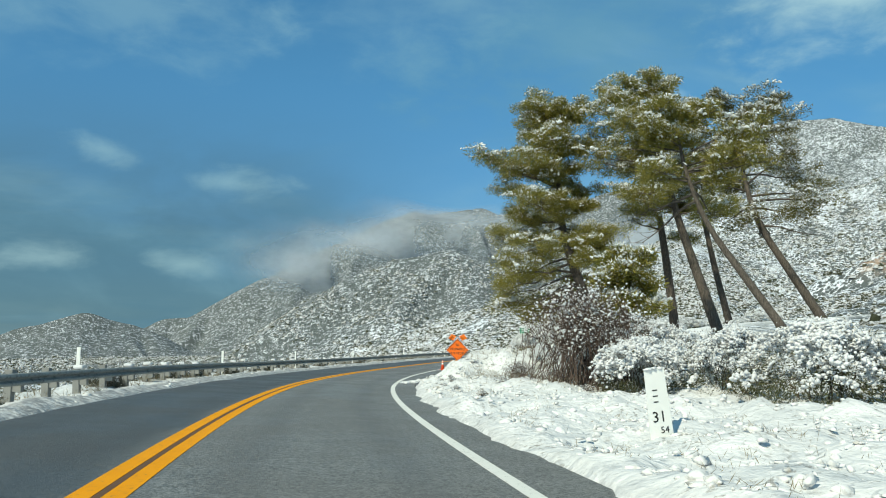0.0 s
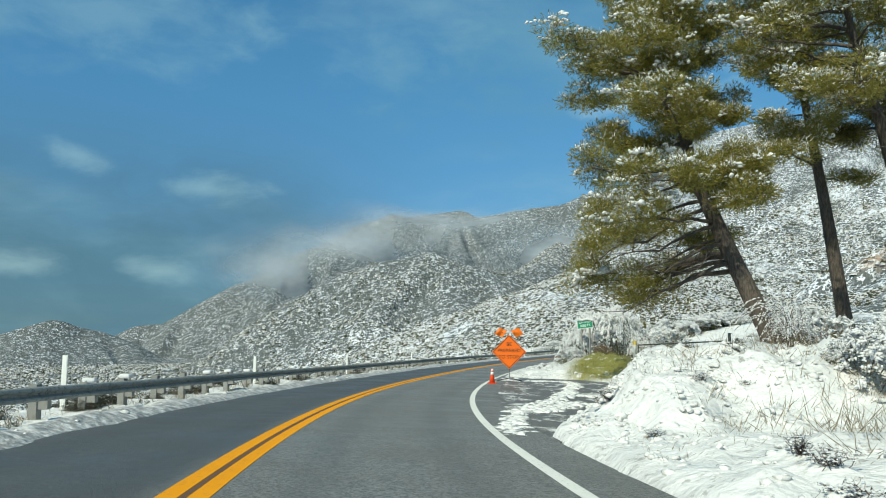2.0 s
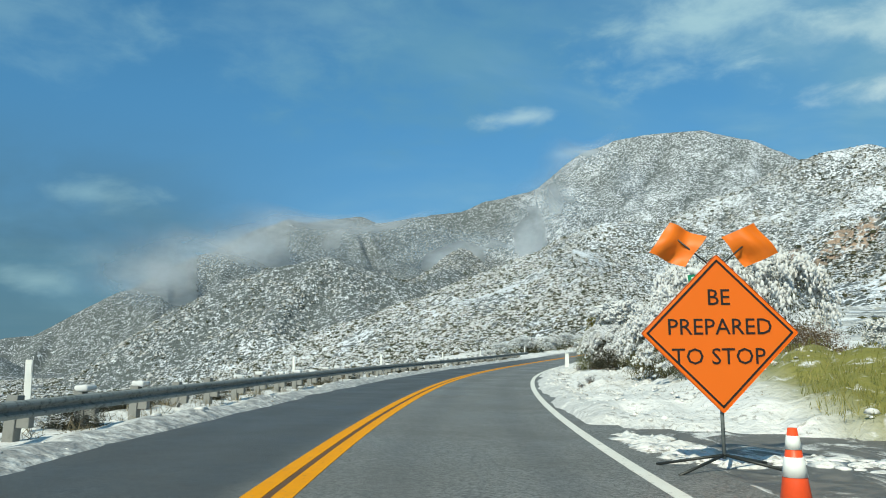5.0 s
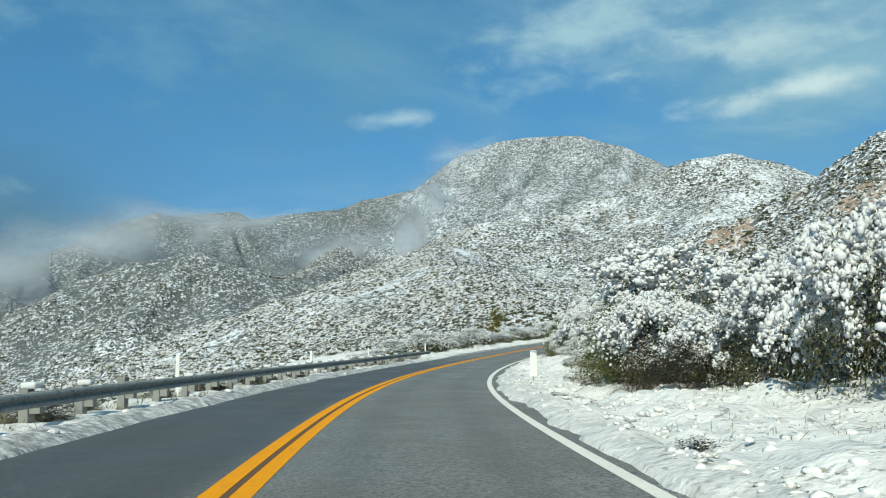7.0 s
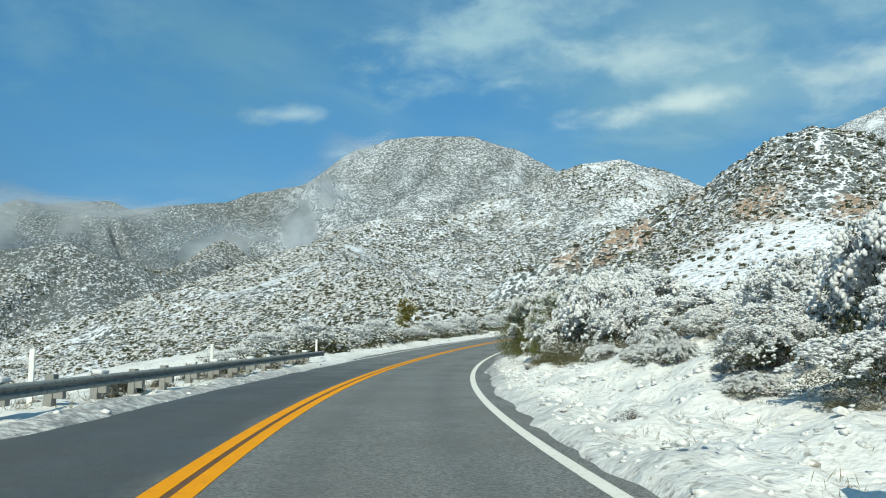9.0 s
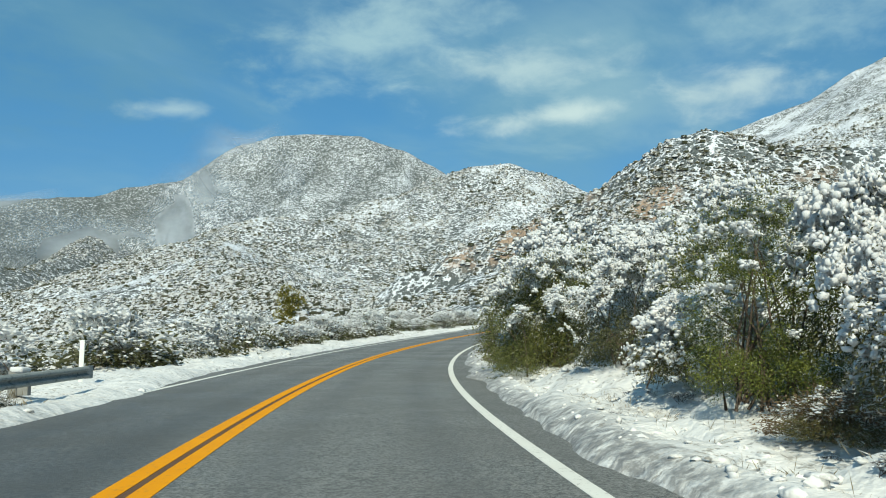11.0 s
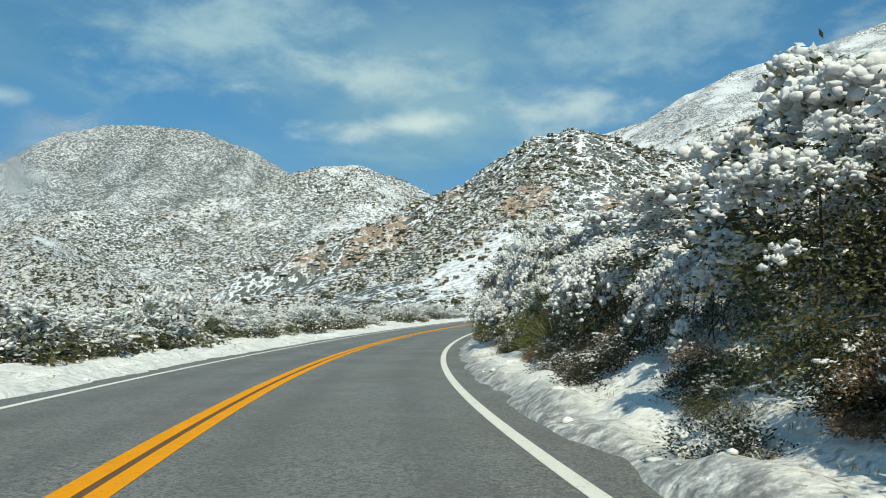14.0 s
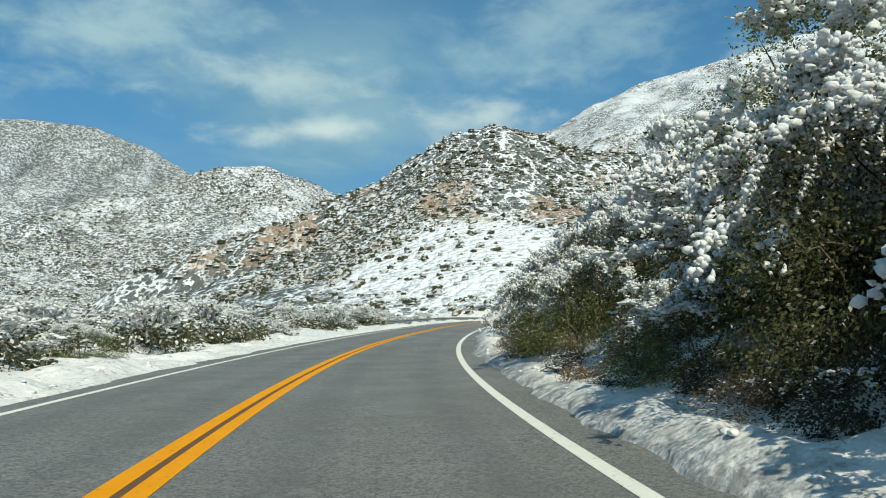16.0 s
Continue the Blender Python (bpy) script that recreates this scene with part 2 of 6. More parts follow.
    col = s.mix(s.math("MULTIPLY", grass, s.ramp(s.noise(1.7, 5, 0.7), 0.30, 0.46)), col, green)
    s.colour(col)
    crown = s.math("MULTIPLY", hill, s.math("ADD", s.math("MULTIPLY", c1, -2.6), s.math("MULTIPLY", c2, -1.0)))
    soft = s.math("ADD", s.math("ADD", s.math("MULTIPLY", s.noise(1.3, 2, 0.5), 0.22), s.math("MULTIPLY", s.noise(5.5, 2, 0.5), 0.075)), s.math("MULTIPLY", s.noise(17, 2, 0.5), 0.022))
    return s.bump(s.math("ADD", crown, soft), 1.0, 0.75).m


def asphalt_material(slush=False):
    s = Shader("slushy_asphalt" if slush else "asphalt", 0.62, spec=0.45)
    fine, mid, wide = s.noise(42, 3, 0.7), s.noise(5, 4, 0.6), s.noise(0.45, 4, 0.6)
    u, v = s.attr("across"), s.attr("along")
    grit = s.noise(17, 5, 0.8)
    base = s.mix(s.ramp(s.math("ADD", s.math("MULTIPLY", fine, 0.5), s.math("MULTIPLY", grit, 0.5)), 0.40, 0.60), (0.060, 0.063, 0.062), (0.285, 0.285, 0.27))
    base = s.mix(s.math("MULTIPLY", s.ramp(wide, 0.35, 0.7), 0.5), base, (0.13, 0.135, 0.135))
    # wheel tracks: polished and a little darker, along the road
    wob = s.math("ADD", u, s.math("MULTIPLY", s.noise(0.12, 2), 0.5))
    for at in (0.95, 2.55, -0.75, -2.2):
        d = s.math("ABSOLUTE", s.math("SUBTRACT", wob, at + 0.25))
        base = s.mix(s.math("MULTIPLY", s.ramp(d, 0.05, 0.45, 1.0, 0.0), s.ramp(mid, 0.2, 0.8, 0.15, 0.5)), base, (0.095, 0.098, 0.098))
    # melt water darkens the lane beside the snow under the rail
    wet = s.math("MULTIPLY", s.ramp(s.math("ADD", u, s.math("MULTIPLY", wide, 0.8)), -0.1, 0.5, 1.0, 0.0), s.ramp(v, 120, 150, 1.0, 0.0))
    if not slush:
        base = s.mix(s.math("MULTIPLY", wet, 0.72), base, (0.042, 0.050, 0.056))
    if slush:
        comb = s.n.new("ShaderNodeCombineXYZ")
        s.put(comb.inputs[0], s.math("MULTIPLY", u, 1.6)), s.put(comb.inputs[1], s.math("MULTIPLY", v, 0.55))
        st = s.noise(1.0, 7, 0.72, comb.outputs[0], 0.8)
        amount = s.ramp(st, 0.50, 0.62)
        wet = s.mix(s.ramp(mid, 0.35, 0.7), (0.075, 0.073, 0.068), (0.18, 0.175, 0.165))
        s.colour(s.mix(amount, wet, (0.70, 0.70, 0.69)))
        s.rough(s.ramp(mid, 0.3, 0.7, 0.40, 0.80))
        return s.bump(s.math("ADD", s.math("MULTIPLY", amount, 1.0), s.math("MULTIPLY", fine, 0.15)), 0.03, 0.8).m
    s.colour(base)
    s.rough(s.ramp(wide, 0.3, 0.7, 0.5, 0.72))
    return s.bump(s.math("ADD", fine, s.math("MULTIPLY", grit, 1.5)), 0.012, 0.9).m


def line_material(name, a, b):
    s = Shader(name, 0.8, spec=0.12)
    wear = s.ramp(s.noise(14, 7, 0.8), 0.55, 0.68)
    s.colour(s.mix(s.math("MULTIPLY", wear, 0.7), s.mix(s.noise(2.2, 4), a, b), (0.12, 0.11, 0.10)))
    return s.bump(s.noise(60, 2), 0.005, 0.6).m


def leaf_material(name, a, b, gloss=0.5, let=0.25, snow=(0.76, 0.78, 0.80)):
    """Leaves; the share called frost of each sprig is snowed on."""
    s = Shader(name, gloss, spec=0.35)
    r = s.island()
    c = s.mix(r, a, b)
    f = s.ramp(s.math("SUBTRACT", s.attr("frost"), s.math("FRACT", s.math("MULTIPLY", r, 7.31))), -0.02, 0.04)
    s.colour(s.mix(f, c, snow))
    return s.thin(let, tuple(min(1, 1.6 * (x + y) / 2) for x, y in zip(a, b))).m


def bark_material(name, a, b):
    s = Shader(name, 0.85, spec=0.2)
    n = s.noise(6, 6, 0.7, s.mapped((3, 3, 0.6)))
    cr = s.cells(5, s.mapped((2, 2, 0.5)))
    s.colour(s.mix(s.ramp(n, 0.3, 0.7), a, b))
    return s.bump(s.math("ADD", n, cr), 0.05, 0.9).m


def plain(name, c, rough=0.5, metal=0.0, dirt=0.25, grain=8.0, dark=(0.08, 0.075, 0.065), spec=0.5):
    s = Shader(name, rough, metal, spec)
    s.colour(s.mix(s.math("MULTIPLY", s.ramp(s.noise(grain, 6, 0.7), 0.45, 0.8), dirt), c, dark))
    return s.bump(s.noise(grain * 6, 3), 0.004, 0.4).m


def fog_material():
    """A wisp of low cloud that thins out to nothing at its rim."""
    s = Shader("fog", 1.0, spec=0.0)
    co = s.n.new("ShaderNodeTexCoord").outputs["Generated"]
    d = s.n.new("ShaderNodeVectorMath")
    d.operation = "DISTANCE"
    s.l.new(s.mapped((1, 1, 1), 0, co), d.inputs[0])
    d.inputs[1].default_value = (0.5, 0.5, 0.5)
    torn = s.noise(0.0095, 6, 0.62, s.mapped((1, 1, 1.7)))
    rim = s.math("ADD", d.outputs["Value"], s.math("MULTIPLY", s.math("SUBTRACT", torn, 0.5), -0.75))
    a = s.math("MULTIPLY", s.ramp(rim, -0.05, 0.62, 1.0, 0.0), s.ramp(d.outputs["Value"], 0.08, 0.50, 1.0, 0.0))
    s.colour((0.42, 0.48, 0.55))
    s.thin(0.4, (0.42, 0.48, 0.55))
    out = s.n["Material Output"]
    inner = out.inputs[0].links[0].from_socket
    tr, x = s.n.new("ShaderNodeBsdfTransparent"), s.n.new("ShaderNodeMixShader")
    s.l.new(s.math("MULTIPLY", s.math("POWER", a, 0.75), 1.25, True), x.inputs[0])
    s.l.new(tr.outputs[0], x.inputs[1]), s.l.new(inner, x.inputs[2])
    s.l.new(x.outputs[0], out.inputs[0])
    return s.m


M_SNOW, M_GROUND = snow_material(), ground_material()
M_ASPHALT, M_SLUSH = asphalt_material(), asphalt_material(True)
M_YELLOW = line_material("yellow_paint", (0.68, 0.255, 0.005), (0.80, 0.33, 0.012))
M_WHITE = line_material("white_paint", (0.62, 0.62, 0.58), (0.74, 0.74, 0.70))
M_GAP = line_material("tar_between_lines", (0.10, 0.062, 0.04), (0.16, 0.09, 0.055))
M_STEEL = plain("galvanised_steel", (0.23, 0.255, 0.255), 0.85, 0.0, 0.95, 8.0, (0.018, 0.024, 0.024), 0.15)
M_POST = plain("weathered_timber", (0.23, 0.235, 0.225), 0.8, 0.0, 0.5, 7.0)
M_PLASTIC = Shader("white_plastic", 0.45).colour((0.85, 0.86, 0.84)).thin(0.2, (0.90, 0.91, 0.88)).m
M_BLACK = plain("black_ink", (0.012, 0.012, 0.012), 0.5, 0.0, 0.0)
M_ORANGE = Shader("orange_sheet", 0.5).colour((0.95, 0.20, 0.015)).thin(0.25, (1.0, 0.33, 0.04)).m
M_CONE = plain("orange_cone", (0.85, 0.085, 0.02), 0.45, 0.0, 0.2, 6.0)
M_GREEN = plain("green_sign_face", (0.0, 0.20, 0.10), 0.4, 0.0, 0.08)
M_REFLECT = plain("white_sign_letters", (0.82, 0.84, 0.82), 0.4, 0.0, 0.05)
M_DARKPIPE = plain("dark_pipe", (0.045, 0.05, 0.048), 0.5, 0.5, 0.2)
M_YPOST = plain("yellow_paint_worn", (0.65, 0.50, 0.10), 0.6, 0.0, 0.3)
M_BARK = bark_material("pine_bark", (0.050, 0.044, 0.038), (0.15, 0.125, 0.105))
M_TWIG = bark_material("grey_twig", (0.085, 0.065, 0.05), (0.17, 0.13, 0.10))
M_REDTWIG = bark_material("red_twig", (0.085, 0.062, 0.052), (0.19, 0.14, 0.115))
M_NEEDLE = leaf_material("pine_needles", (0.095, 0.115, 0.026), (0.32, 0.26, 0.060), 0.55, 0.35)
M_NEEDLE_DARK = leaf_material("dark_pine_needles", (0.06, 0.07, 0.02), (0.18, 0.14, 0.035), 0.55, 0.45)
M_LEAF = leaf_material("chaparral_leaves", (0.040, 0.048, 0.018), (0.11, 0.105, 0.045))
M_LEAF_GREEN = leaf_material("toyon_leaves", (0.05, 0.068, 0.020), (0.19, 0.19, 0.055), 0.45)
M_LEAF_TOYON = leaf_material("toyon_leaves_bright", (0.035, 0.052, 0.016), (0.22, 0.24, 0.050), 0.45)
M_LEAF_OLIVE = leaf_material("olive_leaves", (0.06, 0.065, 0.022), (0.16, 0.14, 0.055))
# leaves of dark shrubs, with the bank's shade put into their colour
M_LEAF_SHADED = leaf_material("dark_shrub_leaves", (0.020, 0.024, 0.014), (0.055, 0.052, 0.030))
M_LEAF_DRY = leaf_material("dry_brown_leaves", (0.10, 0.065, 0.04), (0.22, 0.15, 0.085))
M_YUCCA = leaf_material("yucca_blades", (0.075, 0.095, 0.030), (0.20, 0.21, 0.085), 0.4)
M_GRASS = leaf_material("grass_blades", (0.12, 0.14, 0.025), (0.33, 0.29, 0.10), 0.6)
M_STALK = leaf_material("dry_stalks", (0.12, 0.10, 0.06), (0.30, 0.25, 0.16), 0.7)


def rock_material():
    s = Shader("sandstone", 0.85, spec=0.2)
    n, f = s.noise(0.9, 6, 0.65), s.noise(9, 5, 0.7)
    c = s.mix(s.ramp(n, 0.35, 0.7), (0.30, 0.26, 0.21), (0.42, 0.38, 0.32))
    s.colour(s.mix(s.ramp(s.noise(1.6, 4), 0.60, 0.75), c, (0.40, 0.25, 0.16)))
    crack = s.ramp(s.cells(0.75, s.mapped((1, 1, 1.5)), 1.0), 0.0, 0.5)
    return s.bump(s.math("ADD", s.math("ADD", n, crack), s.math("MULTIPLY", f, 0.5)), 0.16, 0.9).m


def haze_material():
    """A blue tint for sheets added to imitate air over distance, densest low down."""
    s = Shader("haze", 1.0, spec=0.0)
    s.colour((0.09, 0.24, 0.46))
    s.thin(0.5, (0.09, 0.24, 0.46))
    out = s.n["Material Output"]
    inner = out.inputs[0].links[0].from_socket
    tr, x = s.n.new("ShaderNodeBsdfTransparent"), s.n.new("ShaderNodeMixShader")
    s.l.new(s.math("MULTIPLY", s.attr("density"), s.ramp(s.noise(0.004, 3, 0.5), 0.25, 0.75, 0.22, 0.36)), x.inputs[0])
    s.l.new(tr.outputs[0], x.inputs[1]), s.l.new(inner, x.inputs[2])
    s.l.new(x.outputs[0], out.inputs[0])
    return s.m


M_HAZE_SHEET = haze_material()
M_ROCK, M_FOG = rock_material(), fog_material()

# ---- the road's line, and the shape of the land ----
# bend of the centre line each 10 m (in 1/km, to the right), climb each 20 m and cross fall each 40 m (in percent)
BEND = [-0.13, 2.41, 4.72, 5.94, 7.07, 7.82, 6.67, 4.72, 3.75, 4.47, 6.29, 7.11, 6.37, 5.38, 5.34, 5.97, 6.41, 6.34, 5.99, 5.5, 5.05, 4.41, 3.41, 2.51, 1.91, 1.53,
        1.31, 1.17, 1.08, 1.03, 1.0, 0.98, 0.97, 0.96, 0.95]
CLIMB = [-2.19, -2.82, -2.85, -1.55, -0.55, -0.27, 1.03, 2.39, 4.0, 5.24, 6.3, 6.67, 6.77, 6.34, 5.67, 4.95, 4.26, 3.62]
CROSS = [2.79, 3.2, 1.43, 0.45, 0.83, 0.45, 1.05, 1.33, 1.47]
RS = np.arange(0.0, 340.0)
_k = np.interp(RS, np.arange(35) * 10.0, BEND) / 1000
R_TH = np.concatenate([[0], np.cumsum((_k[1:] + _k[:-1]) / 2)])
_m = (R_TH[1:] + R_TH[:-1]) / 2
R_X, R_Y = np.concatenate([[0], np.cumsum(np.sin(_m))]), np.concatenate([[0], np.cumsum(np.cos(_m))])
_g = np.interp(RS, np.arange(18) * 20.0, CLIMB) / 100
R_Z = np.concatenate([[0], np.cumsum((_g[1:] + _g[:-1]) / 2)])
R_C = np.interp(RS, np.arange(9) * 40.0, CROSS) / 100
_back = np.arange(-40.0, 0.0)
RS, R_TH, R_X, R_Y = np.concatenate([_back, RS]), np.concatenate([_back * 0, R_TH]), np.concatenate([_back * 0, R_X]), np.concatenate([_back, R_Y])
R_Z, R_C = np.concatenate([_back * -0.0219, R_Z]), np.concatenate([_back * 0 + 0.0279, R_C])
S_END = RS[-1]


def road_z(s, u):
    return np.interp(s, RS, R_Z) - np.interp(s, RS, R_C) * np.clip(u, -5, 5)


def spot(s, u, h=0.0):
    """The world place at s metres along the road, u to the right of its centre line, h above the road."""
    th = np.interp(s, RS, R_TH)
    return np.stack(np.broadcast_arrays(np.interp(s, RS, R_X) + u * np.cos(th), np.interp(s, RS, R_Y) - u * np.sin(th), road_z(s, u) + h), -1)


def heading(s):
    return float(np.interp(s, RS, R_TH))


def along(x, y):
    """The way back: s and u of world places."""
    x, y = np.asarray(x, float).ravel(), np.asarray(y, float).ravel()
    s, u = np.empty_like(x), np.empty_like(x)
    for i in range(0, len(x), 20000):
        a, b = x[i:i + 20000], y[i:i + 20000]
        j = ((a[:, None] - R_X[None, ::3]) ** 2 + (b[:, None] - R_Y[None, ::3]) ** 2).argmin(1) * 3
        c, n = np.cos(R_TH[j]), np.sin(R_TH[j])
        ex, ey = a - R_X[j], b - R_Y[j]
        s[i:i + 20000], u[i:i + 20000] = RS[j] + np.clip(ex * n + ey * c, -4, 4), ex * c - ey * n
    return s, u


def _hash(ix, iy, seed):
    n = (ix.astype(np.int64) * 374761393 + iy.astype(np.int64) * 668265263 + seed * 1442695041) & 0x7FFFFFFF
    n = ((n ^ (n >> 13)) * 1274126177) & 0x7FFFFFFF
    return ((n ^ (n >> 16)) & 0xFFFF) / 65535.0


def vnoise(x, y, seed=0):
    fx, fy = np.floor(x), np.floor(y)
    a, b = x - fx, y - fy
    a, b = a * a * (3 - 2 * a), b * b * (3 - 2 * b)
    v00, v10, v01, v11 = _hash(fx, fy, seed), _hash(fx + 1, fy, seed), _hash(fx, fy + 1, seed), _hash(fx + 1, fy + 1, seed)
    return (v00 * (1 - a) + v10 * a) * (1 - b) + (v01 * (1 - a) + v11 * a) * b


def fbm(x, y, octaves=4, seed=0, gain=0.5):
    t, amp, norm = 0.0, 1.0, 0.0
    for o in range(octaves):
        t, norm = t + amp * vnoise(x * 2 ** o + 17.3 * o, y * 2 ** o - 9.1 * o, seed + o), norm + amp
        amp *= gain
    return t / norm


def sstep(a, b, v):
    t = np.clip((v - a) / (b - a), 0, 1)
    return t * t * (3 - 2 * t)


# crests of the hills round the valley: places along each ridge, and how steeply it falls
RIDGES = [
    ([(-560, 1160, -60), (-411, 1218, -22), (-371, 1230, 4), (-308, 1248, 25), (-254, 1260, 10), (-190, 1272, -20)], 0.42, 10),
    ([(-330, 1475, -15), (-258, 1483, 5), (-223, 1489, 22), (-136, 1499, 29), (-97, 1503, 65), (-47, 1505, 103), (5, 1540, 133), (81, 1552, 176), (153, 1548, 200),
      (191, 1544, 232), (230, 1539, 246), (264, 1560, 243), (379, 1598, 269), (413, 1590, 255), (526, 1556, 273), (581, 1540, 278), (640, 1530, 303), (719, 1510, 323),
      (761, 1480, 335), (783, 1366, 380)], 0.60, 30),
    ([(783, 1366, 380), (831, 1337, 399), (877, 1306, 407), (956, 1246, 406), (1013, 1198, 381), (1058, 1156, 343), (1094, 1121, 326), (1180, 1020, 300)], 0.62, 26),
    ([(748, 830, 224), (767, 803, 233), (782, 787, 239), (809, 757, 242), (833, 726, 229), (862, 687, 205), (881, 659, 191), (930, 600, 170)], 0.56, 16),
    ([(10, 945, 10), (51, 942, 45), (91, 939, 76), (126, 935, 90), (183, 925, 103), (228, 915, 88), (266, 904, 75), (330, 960, 95), (420, 1100, 150)], 0.58, 18),
    ([(225, 655, 24), (254, 646, 49), (278, 635, 68), (294, 627, 75), (320, 640, 76), (400, 740, 100), (441, 859, 119)], 0.50, 10),
    ([(441, 859, 117), (470, 843, 135), (491, 830, 142), (535, 800, 140), (560, 810, 142)], 0.46, 12),
    ([(535, 810, 136), (599, 850, 155), (662, 840, 186), (714, 800, 198), (760, 790, 215)], 0.52, 12),
    ([(294, 627, 72), (240, 450, 40), (165, 300, 14), (118, 205, 3)], 0.34, 6),
    ([(285, 375, 38), (314, 339, 55), (327, 321, 66), (335, 308, 71), (343, 296, 76), (347, 288, 85), (353, 277, 93), (357, 266, 95), (362, 253, 91), (366, 243, 85), (390, 190, 80)], (1.15, 0.20, 60), 6),
    ([(1250, 680, 345), (1280, 597, 373), (1307, 518, 397), (1322, 464, 430), (1338, 394, 459), (1353, 302, 473), (1362, 169, 500), (1375, 60, 510)], 0.62, 10),
]


def drop_of(fall, r):
    """How far a hillside falls within r metres: evenly, or steeply at first and gently below."""
    if isinstance(fall, tuple):
        return fall[1] * r + (fall[0] - fall[1]) * fall[2] * (1 - np.exp(-r / fall[2]))
    return fall * r


def far_land(x, y, s, u):
    """The hills, without what the road builders cut."""
    base = np.interp(s, RS, R_Z)
    lean = np.where(u > 0, 0.10 * np.minimum(u, 260), -0.16 * np.minimum(-u, 260))
    z = base + lean
    bent = fbm(x / 140, y / 140, 3, 5) - 0.5
    rough = fbm(x / 30, y / 30, 2, 11) - 0.5
    for crest, fall, warp in RIDGES:
        c = np.array(crest, float)
        h, best, arc, share, far = np.full(x.shape, -1e9), np.full(x.shape, 1e9), np.zeros(x.shape), np.zeros(x.shape), 0.0
        for a, b in zip(c[:-1], c[1:]):
            d = b[:2] - a[:2]
            t = np.clip(((x - a[0]) * d[0] + (y - a[1]) * d[1]) / (d @ d), 0, 1)
            r = np.hypot(x - a[0] - t * d[0], y - a[1] - t * d[1])
            w = (r + 8.0) ** -4.0
            arc, share = arc + w * (far + t * np.hypot(*d)), share + w
            best = np.minimum(best, r)
            far += np.hypot(*d)
            h = np.maximum(h, a[2] + t * (b[2] - a[2]) - drop_of(fall, np.sqrt(r * r + 200) - 14.1))
        # spurs and gullies that run down from the crest
        rib = arc / share / 78 + 1.3 * bent + 0.0022 * best
        spur = np.abs(fbm(rib, best / 520, 2, 25) - 0.5) * 2.6
        small = np.abs(fbm(rib * 2.9, best / 200, 2, 35) - 0.5) * 2.6
        cut = 0.7 * np.clip(1 - spur, 0, 1) ** 1.3 + 0.3 * np.clip(1 - small, 0, 1)
        h = h - cut * np.minimum(best * 0.42, warp * 1.7) + rough * np.minimum(3 + best * 0.03, 8) * 0.8
        k = 2.0
        z = np.maximum(h, z) + k * 0.4 * np.exp(-np.abs(h - z) / k)
    return z


def edges(s):
    """Where the snow begins on the far and on the near side of the pavement."""
    wob = fbm(s / 1.7, s * 0 + 3.3, 4, 21) - 0.5
    left = -2.85 - 0.75 * sstep(136, 146, s) + 0.35 * wob
    wob = fbm(s / 1.5, s * 0 + 8.8, 4, 31) - 0.5
    right = 3.88 + 0.5 * sstep(42, 30, s) + np.interp(s, [30, 35, 41, 45, 48, 49.5, 51, 55, 62, 66, 71, 73.5], [0.0, 0.3, 0.75, 1.7, 2.6, 4.2, 6.5, 8.2, 8.4, 7.2, 4.2, 0.0]) + 0.30 * sstep(112, 126, s) + 0.6 * wob
    return left, right


def road_side(s, u):
    """Height over the road of the ground beside it, and how far it is cut by the road builders (1 there, 0 on the hill)."""
    left, right = edges(s)
    v = np.maximum(u - right, left - u)
    side = np.where(u > 0, 1, 0)
    lump = 0.42 * (fbm(s / 1.5, u / 1.5, 4, 41) - 0.45) + 0.36 * (fbm(s / 0.62, u / 0.62, 3, 51) - 0.5)
    lump = lump * (1 + 0.9 * np.where(u > 0, sstep(38, 42, s) * (1 - sstep(50, 53, s)), 0))
    rise = np.interp(s, [0, 26, 46, 60, 78, 92, 112, 138, 150, 170, 200, 240, 340], [0.035, 0.045, 0.09, 0.075, 0.10, 0.10, 0.16, 0.24, 0.46, 0.50, 0.46, 0.40, 0.30])
    w = np.maximum(v, 0)
    hr = 0.05 + rise * np.where(w < 1.0, 0.35 * w, 0.35 + (w - 1.0)) * np.where(w > 6, (6 + 0.4 * (w - 6)) / np.maximum(w, 1e-3), 1)
    for ms, mu, rs, ru, mh in ((77.5, 9.3, 5.0, 2.2, 0.75), (30, 6.8, 8, 1.6, 0.35), (118, 8.2, 4.5, 1.8, 0.5), (12, 11, 6, 3, 0.15)):
        hr = hr + mh * np.exp(-((s - ms) / rs) ** 2 - ((u - mu) / ru) ** 2)
    # the high bank thrown up where the turnout begins
    hr = hr + 1.0 * sstep(0.05, 1.7, w) * sstep(38.5, 42.5, s) * (1 - sstep(48.5, 52, s)) * (1 - 0.5 * sstep(4, 9, w))
    drop = (1 - sstep(128, 150, s))
    w2 = np.maximum(-u - 5.4, 0)
    hl = 0.07 * sstep(0, 0.6, v) - drop * 0.42 * w2 + (1 - drop) * 0.02 * w2
    h = np.where(side == 1, hr, hl - 0.10 * sstep(0.5, 1.0, v) * drop) + lump * (0.35 + 0.9 * sstep(0, 0.8, v)) * np.where(side == 1, 1.0, 1 - 0.6 * drop)
    # a ridge of ploughed snow along the pavement's edge
    h = h + 0.10 * np.exp(-((v - 0.35) / 0.28) ** 2) * (0.3 + 1.2 * fbm(s / 0.9, u / 0.9, 3, 61)) * np.where(side == 1, 1.0, 0.6)
    under = sstep(-0.02, -0.22, v)
    return np.where(v < 0, h * (1 - under) - 0.14 * under, h), 1 - sstep(9, 42, np.abs(u))


